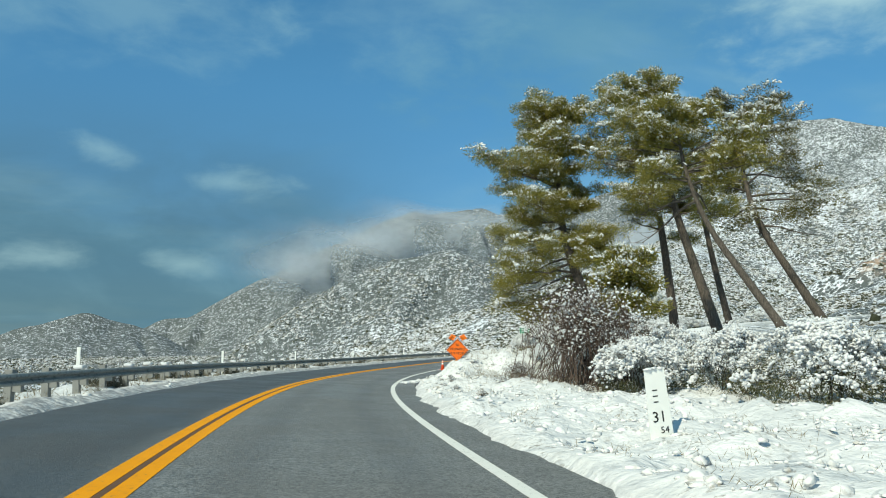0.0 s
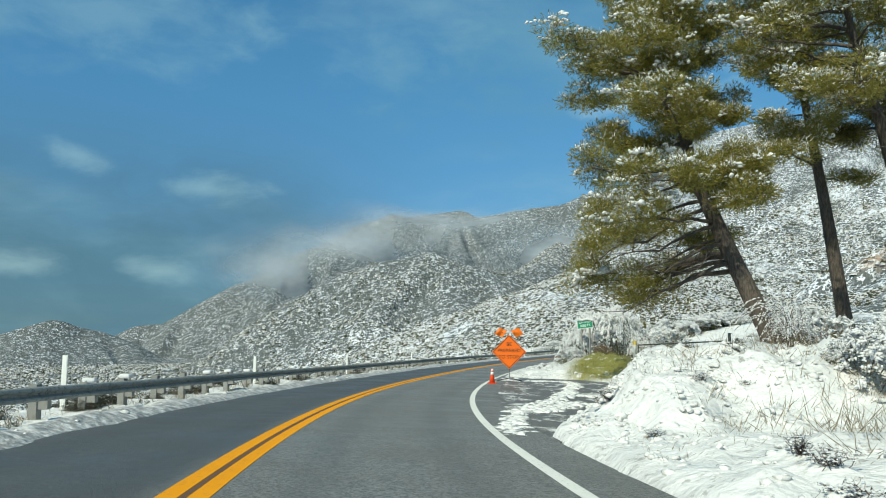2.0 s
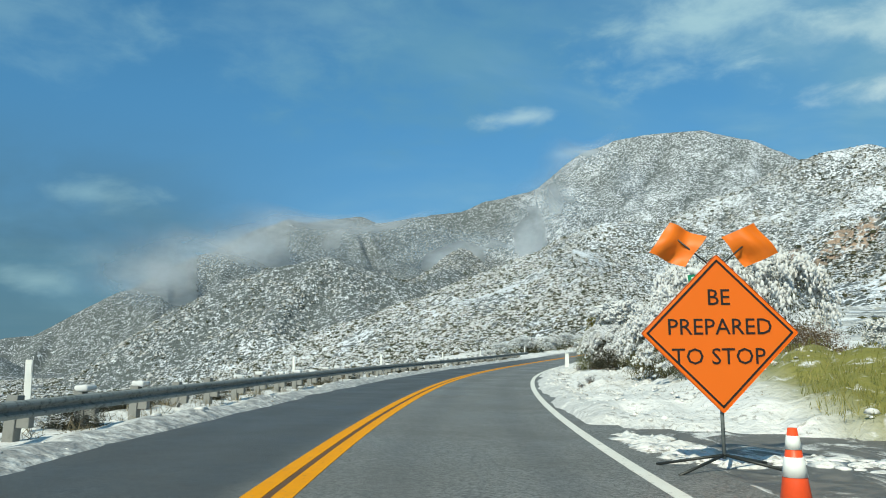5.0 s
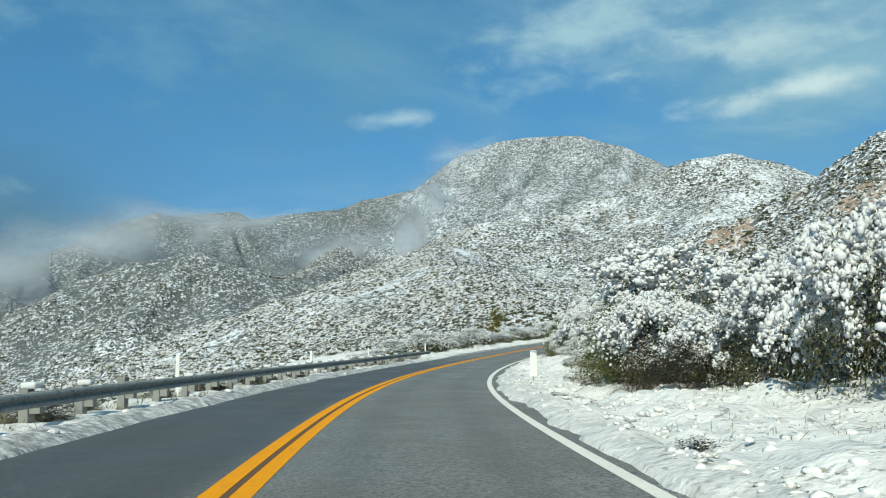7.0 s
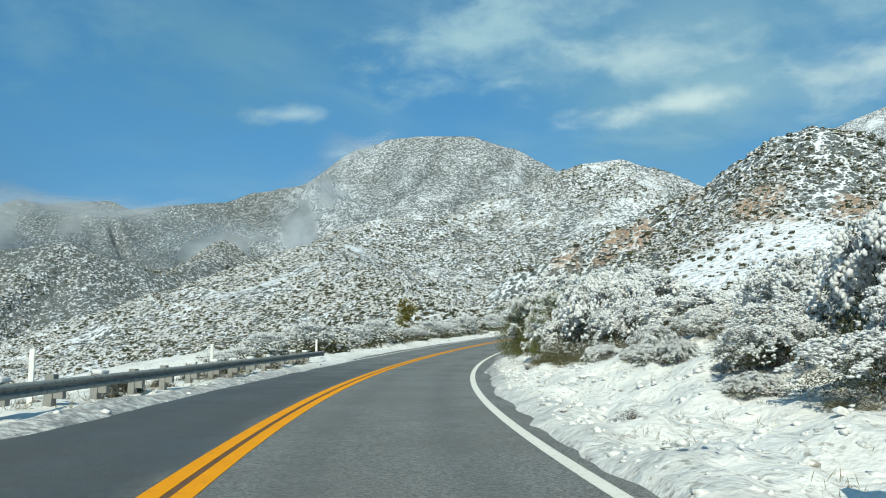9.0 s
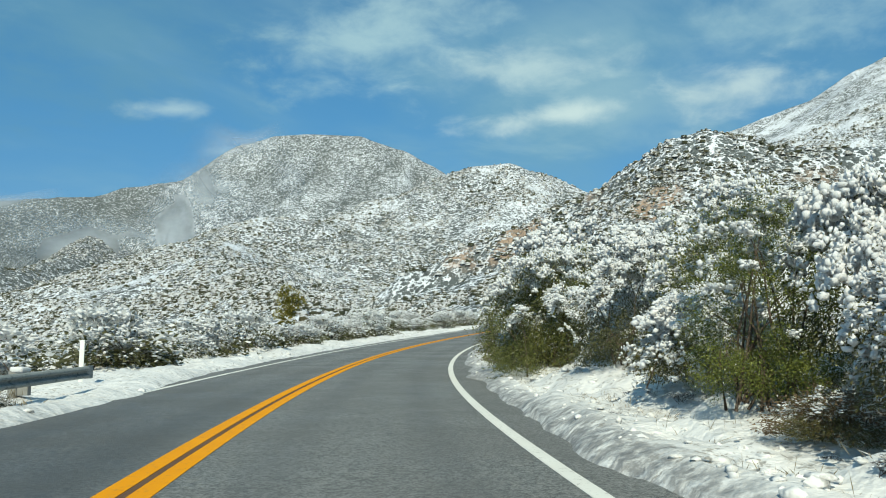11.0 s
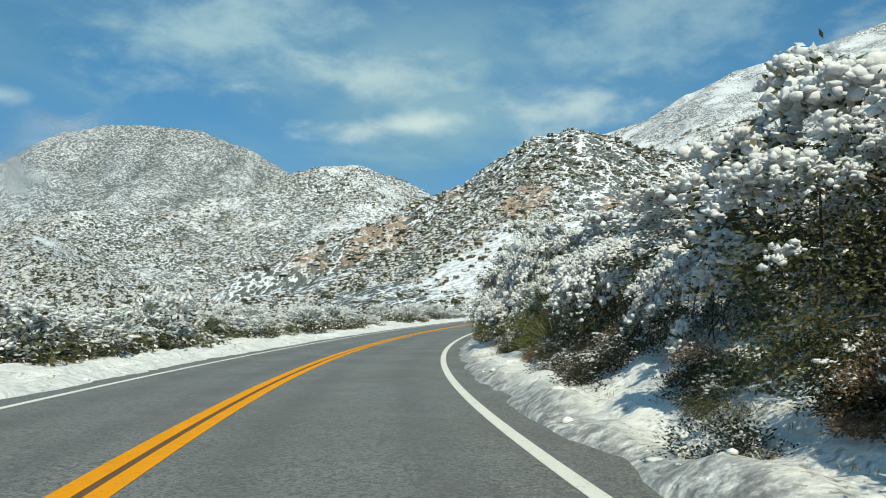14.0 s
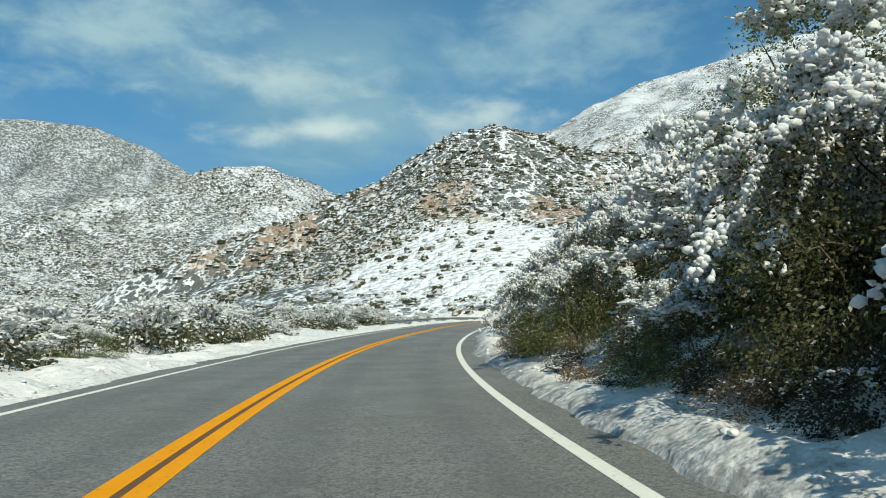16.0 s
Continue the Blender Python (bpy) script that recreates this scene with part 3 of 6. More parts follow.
def land(x, y):
    """Height of the ground at world places, with s, u and the share of cut ground."""
    s, u = along(x, y)
    h, cut = road_side(s, u)
    cut = cut * (1 - sstep(318, 336, s)) * sstep(-39, -30, s)
    z = far_land(np.asarray(x, float).ravel(), np.asarray(y, float).ravel(), s, u)
    return cut * (road_z(s, u) + h) + (1 - cut) * z, s, u, cut


def np_mesh(name, verts, faces, material=None, smooth=True, floats=()):
    """A mesh from arrays; faces all of one length. floats: (name, value for each vertex)."""
    verts, faces = np.asarray(verts, np.float32), np.asarray(faces, np.int32)
    me = bpy.data.meshes.new(name)
    n, k = faces.shape
    me.vertices.add(len(verts)), me.loops.add(n * k), me.polygons.add(n)
    me.vertices.foreach_set("co", verts.ravel())
    me.loops.foreach_set("vertex_index", faces.ravel())
    me.polygons.foreach_set("loop_start", np.arange(0, n * k, k, dtype=np.int32))
    me.polygons.foreach_set("use_smooth", np.full(n, smooth))
    for key, val in floats:
        me.attributes.new(key, "FLOAT", "POINT").data.foreach_set("value", np.asarray(val, np.float32).ravel())
    me.update(calc_edges=True)
    if material:
        me.materials.append(material)
    return me


def grid_faces(rows, cols, start=0):
    i = (np.arange(rows - 1)[:, None] * cols + np.arange(cols - 1)[None]).ravel() + start
    return np.stack([i, i + 1, i + cols + 1, i + cols], 1)


def make_ground():
    # beside the road: a fine strip that follows it
    s_ax = np.concatenate([np.arange(-38, 6, 1.5), np.arange(6, 215, 0.46), np.arange(215, 337, 1.2)])
    u_ax = np.concatenate([-np.geomspace(46, 7, 34), np.arange(-6.7, -2.2, 0.16), np.array([-1.5, 0, 1.5, 3.0]), np.arange(3.5, 6.2, 0.13), np.arange(6.3, 14, 0.26), np.geomspace(14.3, 46, 34)])
    S, U = np.meshgrid(s_ax, u_ax, indexing="ij")
    P = spot(S.ravel(), U.ravel())
    h, cut2 = road_side(S.ravel(), U.ravel())
    cut2 = cut2 * (1 - sstep(318, 336, S.ravel())) * sstep(-39, -30, S.ravel())
    zf = far_land(P[:, 0], P[:, 1], S.ravel(), U.ravel())
    P[:, 2] = cut2 * (road_z(S, U).ravel() + h) + (1 - cut2) * zf
    F = grid_faces(len(s_ax), len(u_ax))
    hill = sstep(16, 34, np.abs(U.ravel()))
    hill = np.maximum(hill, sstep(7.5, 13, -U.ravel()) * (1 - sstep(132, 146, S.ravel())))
    grass = sstep(68, 71.5, S.ravel()) * (1 - sstep(76, 82, S.ravel())) * sstep(6.8, 8.2, U.ravel()) * (1 - sstep(14.5, 19, U.ravel()))
    slush = sstep(-3.75, -3.3, U.ravel()) * sstep(0.5, 0.0, U.ravel()) * (1 - sstep(126, 140, S.ravel())) * 0.9
    slush = np.maximum(slush, sstep(4.75, 4.2, U.ravel()) * sstep(3.0, 3.5, U.ravel()) * (0.35 + 0.6 * sstep(118, 130, S.ravel())))
    # the hills: a fan of rings out to the horizon, fine where the drive looks
    az = np.radians(np.concatenate([np.arange(-57, -42, 1.0), np.arange(-42, 100, 0.22), np.arange(100, 303, 3.0)]))
    rad = np.concatenate([np.geomspace(14, 145, 60), np.geomspace(150, 450, 130), np.geomspace(457, 1750, 215), np.geomspace(1780, 3200, 16), [4300]])
    A, R = np.meshgrid(az, rad, indexing="ij")
    X, Y = 40 + R.ravel() * np.sin(A.ravel()), 95 + R.ravel() * np.cos(A.ravel())
    s2, u2 = along(X, Y)
    z2 = far_land(X, Y, s2, u2)
    inside = (np.abs(u2) < 44.5) & (s2 > -36) & (s2 < 334)
    z2 = np.where(inside, np.minimum(z2, np.interp(s2, RS, R_Z)) - 14, z2)
    z2 = np.where(R.ravel() > 3300, -60, z2)
    cols = len(rad)
    F2 = grid_faces(len(az), cols)
    last = (len(az) - 1) * cols + np.arange(cols - 1)
    F2 = np.concatenate([F2, np.stack([last, last + 1, np.arange(1, cols), np.arange(cols - 1)], 1)])[:, ::-1]
    scar = sstep(120, 60, np.hypot((X - 318) * 0.9, (Y - 300) * 0.9)) * sstep(30, 42, z2) * (1 - sstep(62, 78, z2)) * sstep(0.50, 0.60, fbm(X / 22, Y / 22, 3, 77))
    # brush with relief shade painted in: more in hollows than on crests, more on the far range than the knolls
    Z = z2.reshape(A.shape)
    hollow = np.zeros_like(Z)
    for step in (2, 5, 9):
        mean = (np.roll(Z, step, 0) + np.roll(Z, -step, 0)) / 2
        hollow += np.clip((mean - Z) / (0.010 * step * 0.22 * R + 1.0), -1, 1.5) / 3
    brush = np.clip(0.15 + (1.7 - 1.2 * sstep(800, 1150, R)) * hollow, 0, 1).ravel() + 0.66 * sstep(26, 20, np.degrees(A.ravel())) * sstep(640, 760, R.ravel()) - 0.12 * sstep(760, 640, R.ravel()) * sstep(42, 30, np.degrees(A.ravel())) + 0.22 * sstep(560, 440, R.ravel()) * sstep(36, 48, np.degrees(A.ravel())) + 0.30 * sstep(1080, 1260, np.hypot(X - 40, Y - 95)) * sstep(70, 45, np.degrees(A.ravel())) - 0.30 * sstep(700, 900, np.hypot(X - 40, Y - 95)) * sstep(52, 66, np.degrees(A.ravel()))
    brush = np.clip(brush, -0.5, 1) - 0.9 * sstep(44, 24, np.hypot((X - 257) * 0.8, Y - 235))
    V = np.concatenate([P, np.stack([X, Y, z2], 1)])
    zero = np.zeros(len(P))
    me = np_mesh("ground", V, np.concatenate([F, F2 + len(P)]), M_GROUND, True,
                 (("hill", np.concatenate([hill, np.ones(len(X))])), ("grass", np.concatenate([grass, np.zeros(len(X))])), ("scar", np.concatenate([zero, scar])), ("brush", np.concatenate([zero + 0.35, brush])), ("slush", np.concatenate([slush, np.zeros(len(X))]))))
    return tagged(new("ground", me), "snow-covered roadside and chaparral hills under fresh snow", "ground", kind="structure")


ground = make_ground()


def ground_at(s, u):
    """A Vector on the ground beside the road."""
    p = spot(np.array([s]), np.array([u]))
    h, cut = road_side(np.array([s], float), np.array([u], float))
    if abs(u) > 9:
        p[0, 2] = land(p[:, 0], p[:, 1])[0][0]
    else:
        p[0, 2] += max(h[0], -0.02)
    return Vector(p[0])


# ---- the road ----


def ribbon(name, s0, s1, us, lift, material, step=0.6, thick=0.0):
    """A strip along the road between the offsets us (numbers, or functions of s)."""
    s = np.arange(s0, s1 + step * 0.5, step)
    cols = [np.broadcast_to(np.asarray(u(s) if callable(u) else u, float), s.shape) for u in us]
    U = np.stack(cols, 1)
    S = np.repeat(s[:, None], U.shape[1], 1)
    P = spot(S.ravel(), U.ravel(), lift)
    if thick:
        a = P.reshape(len(s), -1, 3)
        low = a[:, [0, -1]].copy()
        low[:, :, 2] -= thick
        P = np.concatenate([low[:, :1], a, low[:, 1:]], 1).reshape(-1, 3)
        S, U = np.pad(S, ((0, 0), (1, 1)), "edge"), np.pad(U, ((0, 0), (1, 1)), "edge")
    F = grid_faces(len(s), S.shape[1])
    return new(name, np_mesh(name, P, F, material, False, (("along", S.ravel()), ("across", U.ravel()))))


tagged(ribbon("road", -34, 335, np.linspace(-3.75, 4.35, 15), 0.0, M_ASPHALT, 0.8, 0.12), "grey worn two-lane asphalt road, damp and clear of snow", "road", kind="structure")
tagged(ribbon("turnout", 40, 75, list(np.linspace(4.34, 13.4, 16)), -0.012, M_SLUSH, 0.5, 0.10), "dark wet asphalt turnout streaked with slush", "pavement", kind="structure")
for nm, a, b, mat, what, top in (("road_line", -0.215, -0.038, M_YELLOW, "solid yellow centre line, slightly worn", 0.005), ("road_line", 0.038, 0.215, M_YELLOW, "solid yellow centre line, slightly worn", 0.005),
                                 ("road_line_gap", -0.034, 0.034, M_GAP, "dark tar strip between the yellow lines", 0.003), ("road_line", 3.42, 3.58, M_WHITE, "solid white edge line on asphalt", 0.005)):
    tagged(ribbon(nm, -34, 335, [a, b], top, mat, 0.6, 0.004), what, "road line", kind="structure")
tagged(ribbon("road_line", 128, 335, [-3.06, -2.93], 0.005, M_WHITE, 0.6, 0.004), "thin white edge line beside snow", "road line", kind="structure")

# ---- tools for things ----
rng = np.random.default_rng(7)


def part(name, me, parent, label="", m=None, kind=""):
    """One mesh as a part of a thing (or of a part)."""
    ob = new(name, me)
    ob.parent = parent
    if m is not None:
        ob.matrix_basis = m
    return tagged(ob, label, kind=kind)


def thing(name, m, label, category, group=""):
    ob = new(name)
    ob.empty_display_size = 0.2
    ob.matrix_basis = m
    return tagged(ob, label, category, group)


def bm_mesh(name, bm, material, smooth=False):
    me = bpy.data.meshes.new(name)
    bmesh.ops.recalc_face_normals(bm, faces=bm.faces)
    bm.to_mesh(me)
    bm.free()
    me.materials.append(material)
    if smooth:
        me.polygons.foreach_set("use_smooth", np.full(len(me.polygons), True))
    return me


def box(bm, size, at=(0, 0, 0), bevel=0.01, turn=None):
    r = bmesh.ops.create_cube(bm, size=1)
    m = Matrix.Translation(at) @ (turn or Matrix()) @ Matrix.Diagonal((*size, 1))
    bmesh.ops.transform(bm, matrix=m, verts=r["verts"])
    if bevel:
        es = list({e for v in r["verts"] for e in v.link_edges})
        bmesh.ops.bevel(bm, geom=es, offset=bevel, segments=2, affect="EDGES", profile=0.6)


def rod(bm, a, b, r1, r2=None, sides=10):
    a, b = Vector(a), Vector(b)
    d = b - a
    m = Matrix.Translation((a + b) / 2) @ d.to_track_quat("Z", "Y").to_matrix().to_4x4()
    bmesh.ops.create_cone(bm, cap_ends=True, segments=sides, radius1=r1, radius2=r1 if r2 is None else r2, depth=d.length, matrix=m)


def tube(path, radii, sides=6):
    """Arrays of a tapering tube along a path."""
    path, radii = np.asarray(path, float), np.asarray(radii, float)
    t = np.gradient(path, axis=0)
    t /= np.linalg.norm(t, axis=1, keepdims=True) + 1e-9
    ref = np.where(np.abs(t[:, 2:3]) > 0.9, np.array([[1.0, 0, 0]]), np.array([[0, 0, 1.0]]))
    a = np.cross(t, ref)
    a /= np.linalg.norm(a, axis=1, keepdims=True) + 1e-9
    b = np.cross(t, a)
    ang = np.arange(sides) * 2 * np.pi / sides
    V = path[:, None] + radii[:, None, None] * (np.cos(ang)[None, :, None] * a[:, None] + np.sin(ang)[None, :, None] * b[:, None])
    i, j = np.meshgrid(np.arange(len(path) - 1), np.arange(sides), indexing="ij")
    i, j = i.ravel(), j.ravel()
    k = (j + 1) % sides
    return V.reshape(-1, 3), np.stack([i * sides + j, i * sides + k, (i + 1) * sides + k, (i + 1) * sides + j], 1)


class Heap:
    """Gathers arrays for one mesh."""

    def __init__(self):
        self.v, self.f, self.a, self.n = [], [], [], 0

    def add(self, v, f, a=None):
        self.v.append(v), self.f.append(f + self.n), self.a.append(np.zeros(len(v)) if a is None else np.broadcast_to(a, (len(v),)))
        self.n += len(v)

    def mesh(self, name, material, smooth=True, key="frost"):
        return np_mesh(name, np.concatenate(self.v), np.concatenate(self.f), material, smooth, ((key, np.concatenate(self.a)),))


_bm = bmesh.new()
bmesh.ops.create_icosphere(_bm, subdivisions=2, radius=1)
ICO2_V, ICO2_F = np.array([v.co[:] for v in _bm.verts]), np.array([[v.index for v in f.verts] for f in _bm.faces])
_bm.free()
_bm = bmesh.new()
bmesh.ops.create_icosphere(_bm, subdivisions=1, radius=1)
ICO1_V, ICO1_F = np.array([v.co[:] for v in _bm.verts]), np.array([[v.index for v in f.verts] for f in _bm.faces])
_bm.free()


def lumps(centres, sizes, r, flat=0.6, fine=False, sag=0.0, wob=0.55, odd=0.7):
    """Arrays of uneven lumps of snow at the centres."""
    V0, F0 = (ICO2_V, ICO2_F) if fine else (ICO1_V, ICO1_F)
    n, k = len(centres), len(V0)
    wob = 1 + wob * (r.random((n, k, 1)) - 0.5)
    stretch = np.stack([1.1 - odd / 2 + odd * r.random(n), 1.1 - odd / 2 + odd * r.random(n), flat * (0.7 + 0.6 * r.random(n))], 1)
    ang = r.random(n) * 6.283
    c, s = np.cos(ang)[:, None], np.sin(ang)[:, None]
    P = V0[None] * wob * stretch[:, None] * np.asarray(sizes).reshape(n, 1, 1)
    P = np.stack([P[..., 0] * c - P[..., 1] * s, P[..., 0] * s + P[..., 1] * c, P[..., 2]], -1)
    if sag:
        P[..., 2] -= sag * (P[..., 0] ** 2 + P[..., 1] ** 2) / np.asarray(sizes).reshape(n, 1)
    V = (P + np.asarray(centres)[:, None]).reshape(-1, 3)
    F = (F0[None] + (np.arange(n) * k)[:, None, None]).reshape(-1, 3)
    return V, F


_bm = bmesh.new()
bmesh.ops.create_icosphere(_bm, subdivisions=3, radius=1)
ICO3_V, ICO3_F = np.array([v.co[:] for v in _bm.verts]), np.array([[v.index for v in f.verts] for f in _bm.faces])
_bm.free()


def pillows(centres, outward, sizes, r, fine=True):
    """Arrays of soft uneven cushions of snow that lie on a surface facing outward."""
    V0, F0 = (ICO3_V, ICO3_F) if fine else (ICO2_V, ICO2_F)
    n, k = len(centres), len(V0)
    sizes = np.asarray(sizes).reshape(n, 1)
    swell = np.ones((n, k))
    for freq, amp in ((2.2, 0.22), (4.1, 0.15), (7.0, 0.10)):
        swell += amp * np.sin(freq * (unit(r, n) @ V0.T) + 6.283 * r.random((n, 1)))
    z = np.asarray(outward) * np.array([0.75, 0.75, 0.5]) + np.array([0, 0, 0.55])
    z /= np.linalg.norm(z, axis=1, keepdims=True)
    x = np.cross(z, unit(r, n))
    x /= np.linalg.norm(x, axis=1, keepdims=True)
    y = np.cross(z, x)
    long, thick = 0.9 + 0.6 * r.random((n, 1)), 0.58 + 0.30 * r.random((n, 1))
    q = V0[None] * swell[..., None]
    P = (q[..., 0] * sizes * long)[..., None] * x[:, None] + (q[..., 1] * sizes)[..., None] * y[:, None] + (q[..., 2] * sizes * thick)[..., None] * z[:, None]
    P[..., 2] -= 0.22 * sizes * (q[..., 0] ** 2 + q[..., 1] ** 2)
    return (P + np.asarray(centres)[:, None]).reshape(-1, 3), (F0[None] + (np.arange(n) * k)[:, None, None]).reshape(-1, 3)


def blades(at, way, length, width, r):
    """Arrays of leaves: rhombs that start at the points and grow along the ways."""
    n = len(at)
    way = way / (np.linalg.norm(way, axis=1, keepdims=True) + 1e-9)
    side = np.cross(way, r.normal(size=(n, 3)))
    side /= np.linalg.norm(side, axis=1, keepdims=True) + 1e-9
    L, W = np.broadcast_to(length, (n,))[:, None], np.broadcast_to(width, (n,))[:, None]
    mid = at + way * L * 0.45
    P = np.stack([at, mid + side * W * 0.5, at + way * L, mid - side * W * 0.5], 1)
    return P.reshape(-1, 3), np.arange(n * 4).reshape(n, 4)


def tips(at, way, size, r, links=4, droop=0.5):
    """Arrays of snow caught along short drooping twigs: strings of small lumps."""
    n = len(at)
    way = way / (np.linalg.norm(way, axis=1, keepdims=True) + 1e-9)
    k = (np.arange(links) / max(links - 1, 1))[None, :, None]
    size = np.broadcast_to(size, (n,))
    ln = (size * (4.2 + 3.4 * r.random(n)))[:, None, None]
    P = at[:, None] + way[:, None] * ln * (k - 0.5) + np.array([0, 0, -droop]) * ln * k ** 2 + r.normal(size=(n, links, 3)) * 0.28 * size[:, None, None]
    return lumps(P.reshape(-1, 3), (size[:, None] * (0.50 + 0.75 * r.random((n, links)))).ravel(), r, 0.78, wob=0.7, odd=1.0)


def heaps(at, way, size, r, each=12, droop=0.5, grain=1.0, flat=0.85):
    """Arrays of snow packed on branch ends: at each place a drooping cluster of small lumps that run into one another."""
    n = len(at)
    way = way / (np.linalg.norm(way, axis=1, keepdims=True) + 1e-9)
    size = np.broadcast_to(size, (n,))[:, None]
    side = np.cross(way, np.array([0.0, 0, 1.0])) + 1e-6
    side /= np.linalg.norm(side, axis=1, keepdims=True)
    k, x, y = (np.clip(r.normal(size=(n, each)), -1.9, 1.9) for _ in range(3))
    P = at[:, None] + way[:, None] * (0.60 * k * size)[..., None] + side[:, None] * (0.40 * x * size)[..., None]
    P[..., 2] += size * (0.22 * y - droop * 0.22 * (k + 0.6) ** 2 * np.sign(k + 0.6))
    return lumps(P.reshape(-1, 3), (grain * size * (0.12 + 0.20 * r.random((n, each)))).ravel(), r, flat, wob=0.8, odd=1.0)


def unit(r, n):
    v = r.normal(size=(n, 3))
    return v / np.linalg.norm(v, axis=1, keepdims=True)


def words(text, size, material, name):
    """Flat letters as a mesh, centred, standing in the xz plane and facing -y."""
    cu = bpy.data.curves.new(name, "FONT")
    cu.body, cu.size, cu.align_x, cu.align_y, cu.extrude, cu.resolution_u = text, size, "CENTER", "CENTER", 0.002, 2
    ob = new(name + "_source", cu)
    me = bpy.data.meshes.new_from_object(ob.evaluated_get(bpy.context.evaluated_depsgraph_get()))
    bpy.data.objects.remove(ob)
    me.transform(Matrix.Rotation(radians(90), 4, "X"))
    me.materials.clear()
    me.materials.append(material)
    return me


def facing(s, u, turn=0.0, h=None):
    """A pose on the ground whose -y side looks back down the road at oncoming eyes."""
    p = ground_at(s, u)
    if h is not None:
        p = Vector(spot(np.array([s]), np.array([u]), h)[0])
    return Matrix.Translation(p) @ Matrix.Rotation(-heading(s) + radians(turn), 4, "Z")

# ---- guard rails, markers, signs, gate ----


def beam_mesh(s0, s1, u):
    """One length of W-beam that follows the road."""
    prof = [(0.0, -0.155), (0.05, -0.135), (0.075, -0.10), (0.075, -0.065), (0.012, -0.02), (0.012, 0.02), (0.075, 0.065), (0.075, 0.10), (0.05, 0.135), (0.0, 0.155)]
    prof = prof + [(x - 0.006, z) for x, z in reversed(prof)]
    s = np.linspace(s0, s1, 5)
    rows = [spot(s, np.full(5, u + x), 0.41 + 0.78 * z) for x, z in prof]
    V = np.stack(rows, 1)
    k = len(prof)
    i, j = np.meshgrid(np.arange(4), np.arange(k), indexing="ij")
    i, j = i.ravel(), j.ravel()
    n = (j + 1) % k
    return V.reshape(-1, 3), np.stack([i * k + j, i * k + n, (i + 1) * k + n, (i + 1) * k + j], 1)


def guard_rail(s0, s1, u, label, r):
    root = thing("guard_rail", Matrix.Translation(ground_at((s0 + s1) / 2, u)), label, "guard rail")
    base = root.matrix_basis.inverted()
    step = 1.905
    bm = bmesh.new()
    box(bm, (0.15, 0.20, 1.2), (0, 0, -0.02), 0.012)
    post_me = bm_mesh("post", bm, M_POST)
    bm = bmesh.new()
    box(bm, (0.20, 0.15, 0.34), (0.15, 0, 0.32), 0.01)
    block_me = bm_mesh("block", bm, M_POST)
    bm = bmesh.new()
    box(bm, (0.24, 0.26, 0.10), (0.08, 0.02, 0.60), 0.035)
    for v in bm.verts:
        v.co += 0.025 * noise.noise_vector(v.co * 9)
    cap_me = bm_mesh("snow_cap", bm, M_SNOW, True)
    n = int((s1 - s0) / step)
    for i in range(n):
        s = s0 + i * step
        m = base @ Matrix.Translation(spot(np.array([s]), np.array([u - 0.27]))[0]) @ Matrix.Rotation(-heading(s), 4, "Z") @ pose(0, 0, 0.02 * r.normal(), 1.5 * r.normal(), 1.5 * r.normal(), 2 * r.normal())
        post = part("post", post_me, root, "", m)
        part("block", block_me, post)
        if r.random() < 0.6:
            part("snow_cap", cap_me, post, "snow on the post", pose(0, 0, 0.02 * r.normal() - 0.02, 0, 0, 12 * r.normal()))
    s = s0 - 0.9
    while s < s1:
        V, F = beam_mesh(s, min(s + 3.86, s1 + 0.4), u)
        V = V - np.array(root.matrix_basis.translation)
        part("beam", np_mesh("beam", V, F, M_STEEL, False), root)
        s += 3.81
    # a rounded end shoe
    bm = bmesh.new()
    box(bm, (0.05, 0.35, 0.26), (0, 0.12, 0.41), 0.02)
    part("end_shoe", bm_mesh("end_shoe", bm, M_STEEL), root, "", base @ Matrix.Translation(spot(np.array([s1 + 0.4]), np.array([u]))[0]) @ Matrix.Rotation(-heading(s1), 4, "Z"))
    return root


guard_rail(-12, 138.5, -4.15, "galvanised W-beam guard rail on snow-capped timber posts", rng)
guard_rail(244, 306, -5.3, "galvanised W-beam guard rail along the far bend", rng)


def delineator(s, u, r):
    root = thing("delineator_post", facing(s, u, r.normal() * 8) @ pose(0, 0, 0, 2 * r.normal(), 2 * r.normal(), 0), "white plastic delineator post standing behind the guard rail", "road marker", "delineators along the rail")
    bm = bmesh.new()
    box(bm, (0.10, 0.035, 1.25), (0, 0, 0.42), 0.008)
    part("post", bm_mesh("post", bm, M_PLASTIC), root)
    bm = bmesh.new()
    box(bm, (0.075, 0.006, 0.16), (0, -0.021, 0.90), 0.0)
    part("reflector", bm_mesh("reflector", bm, M_REFLECT), root, "pale reflector strip")
    return root


for _s in (13, 27.3, 43.3, 57, 71, 86.5, 101, 115.8, 126.4, 140.3):
    _m = facing(_s, -4.85, rng.normal() * 8)
    _m.translation = Vector(spot(np.array([_s]), np.array([-4.85]), 0.0)[0])
    delineator(_s, -4.85, rng).matrix_basis = _m


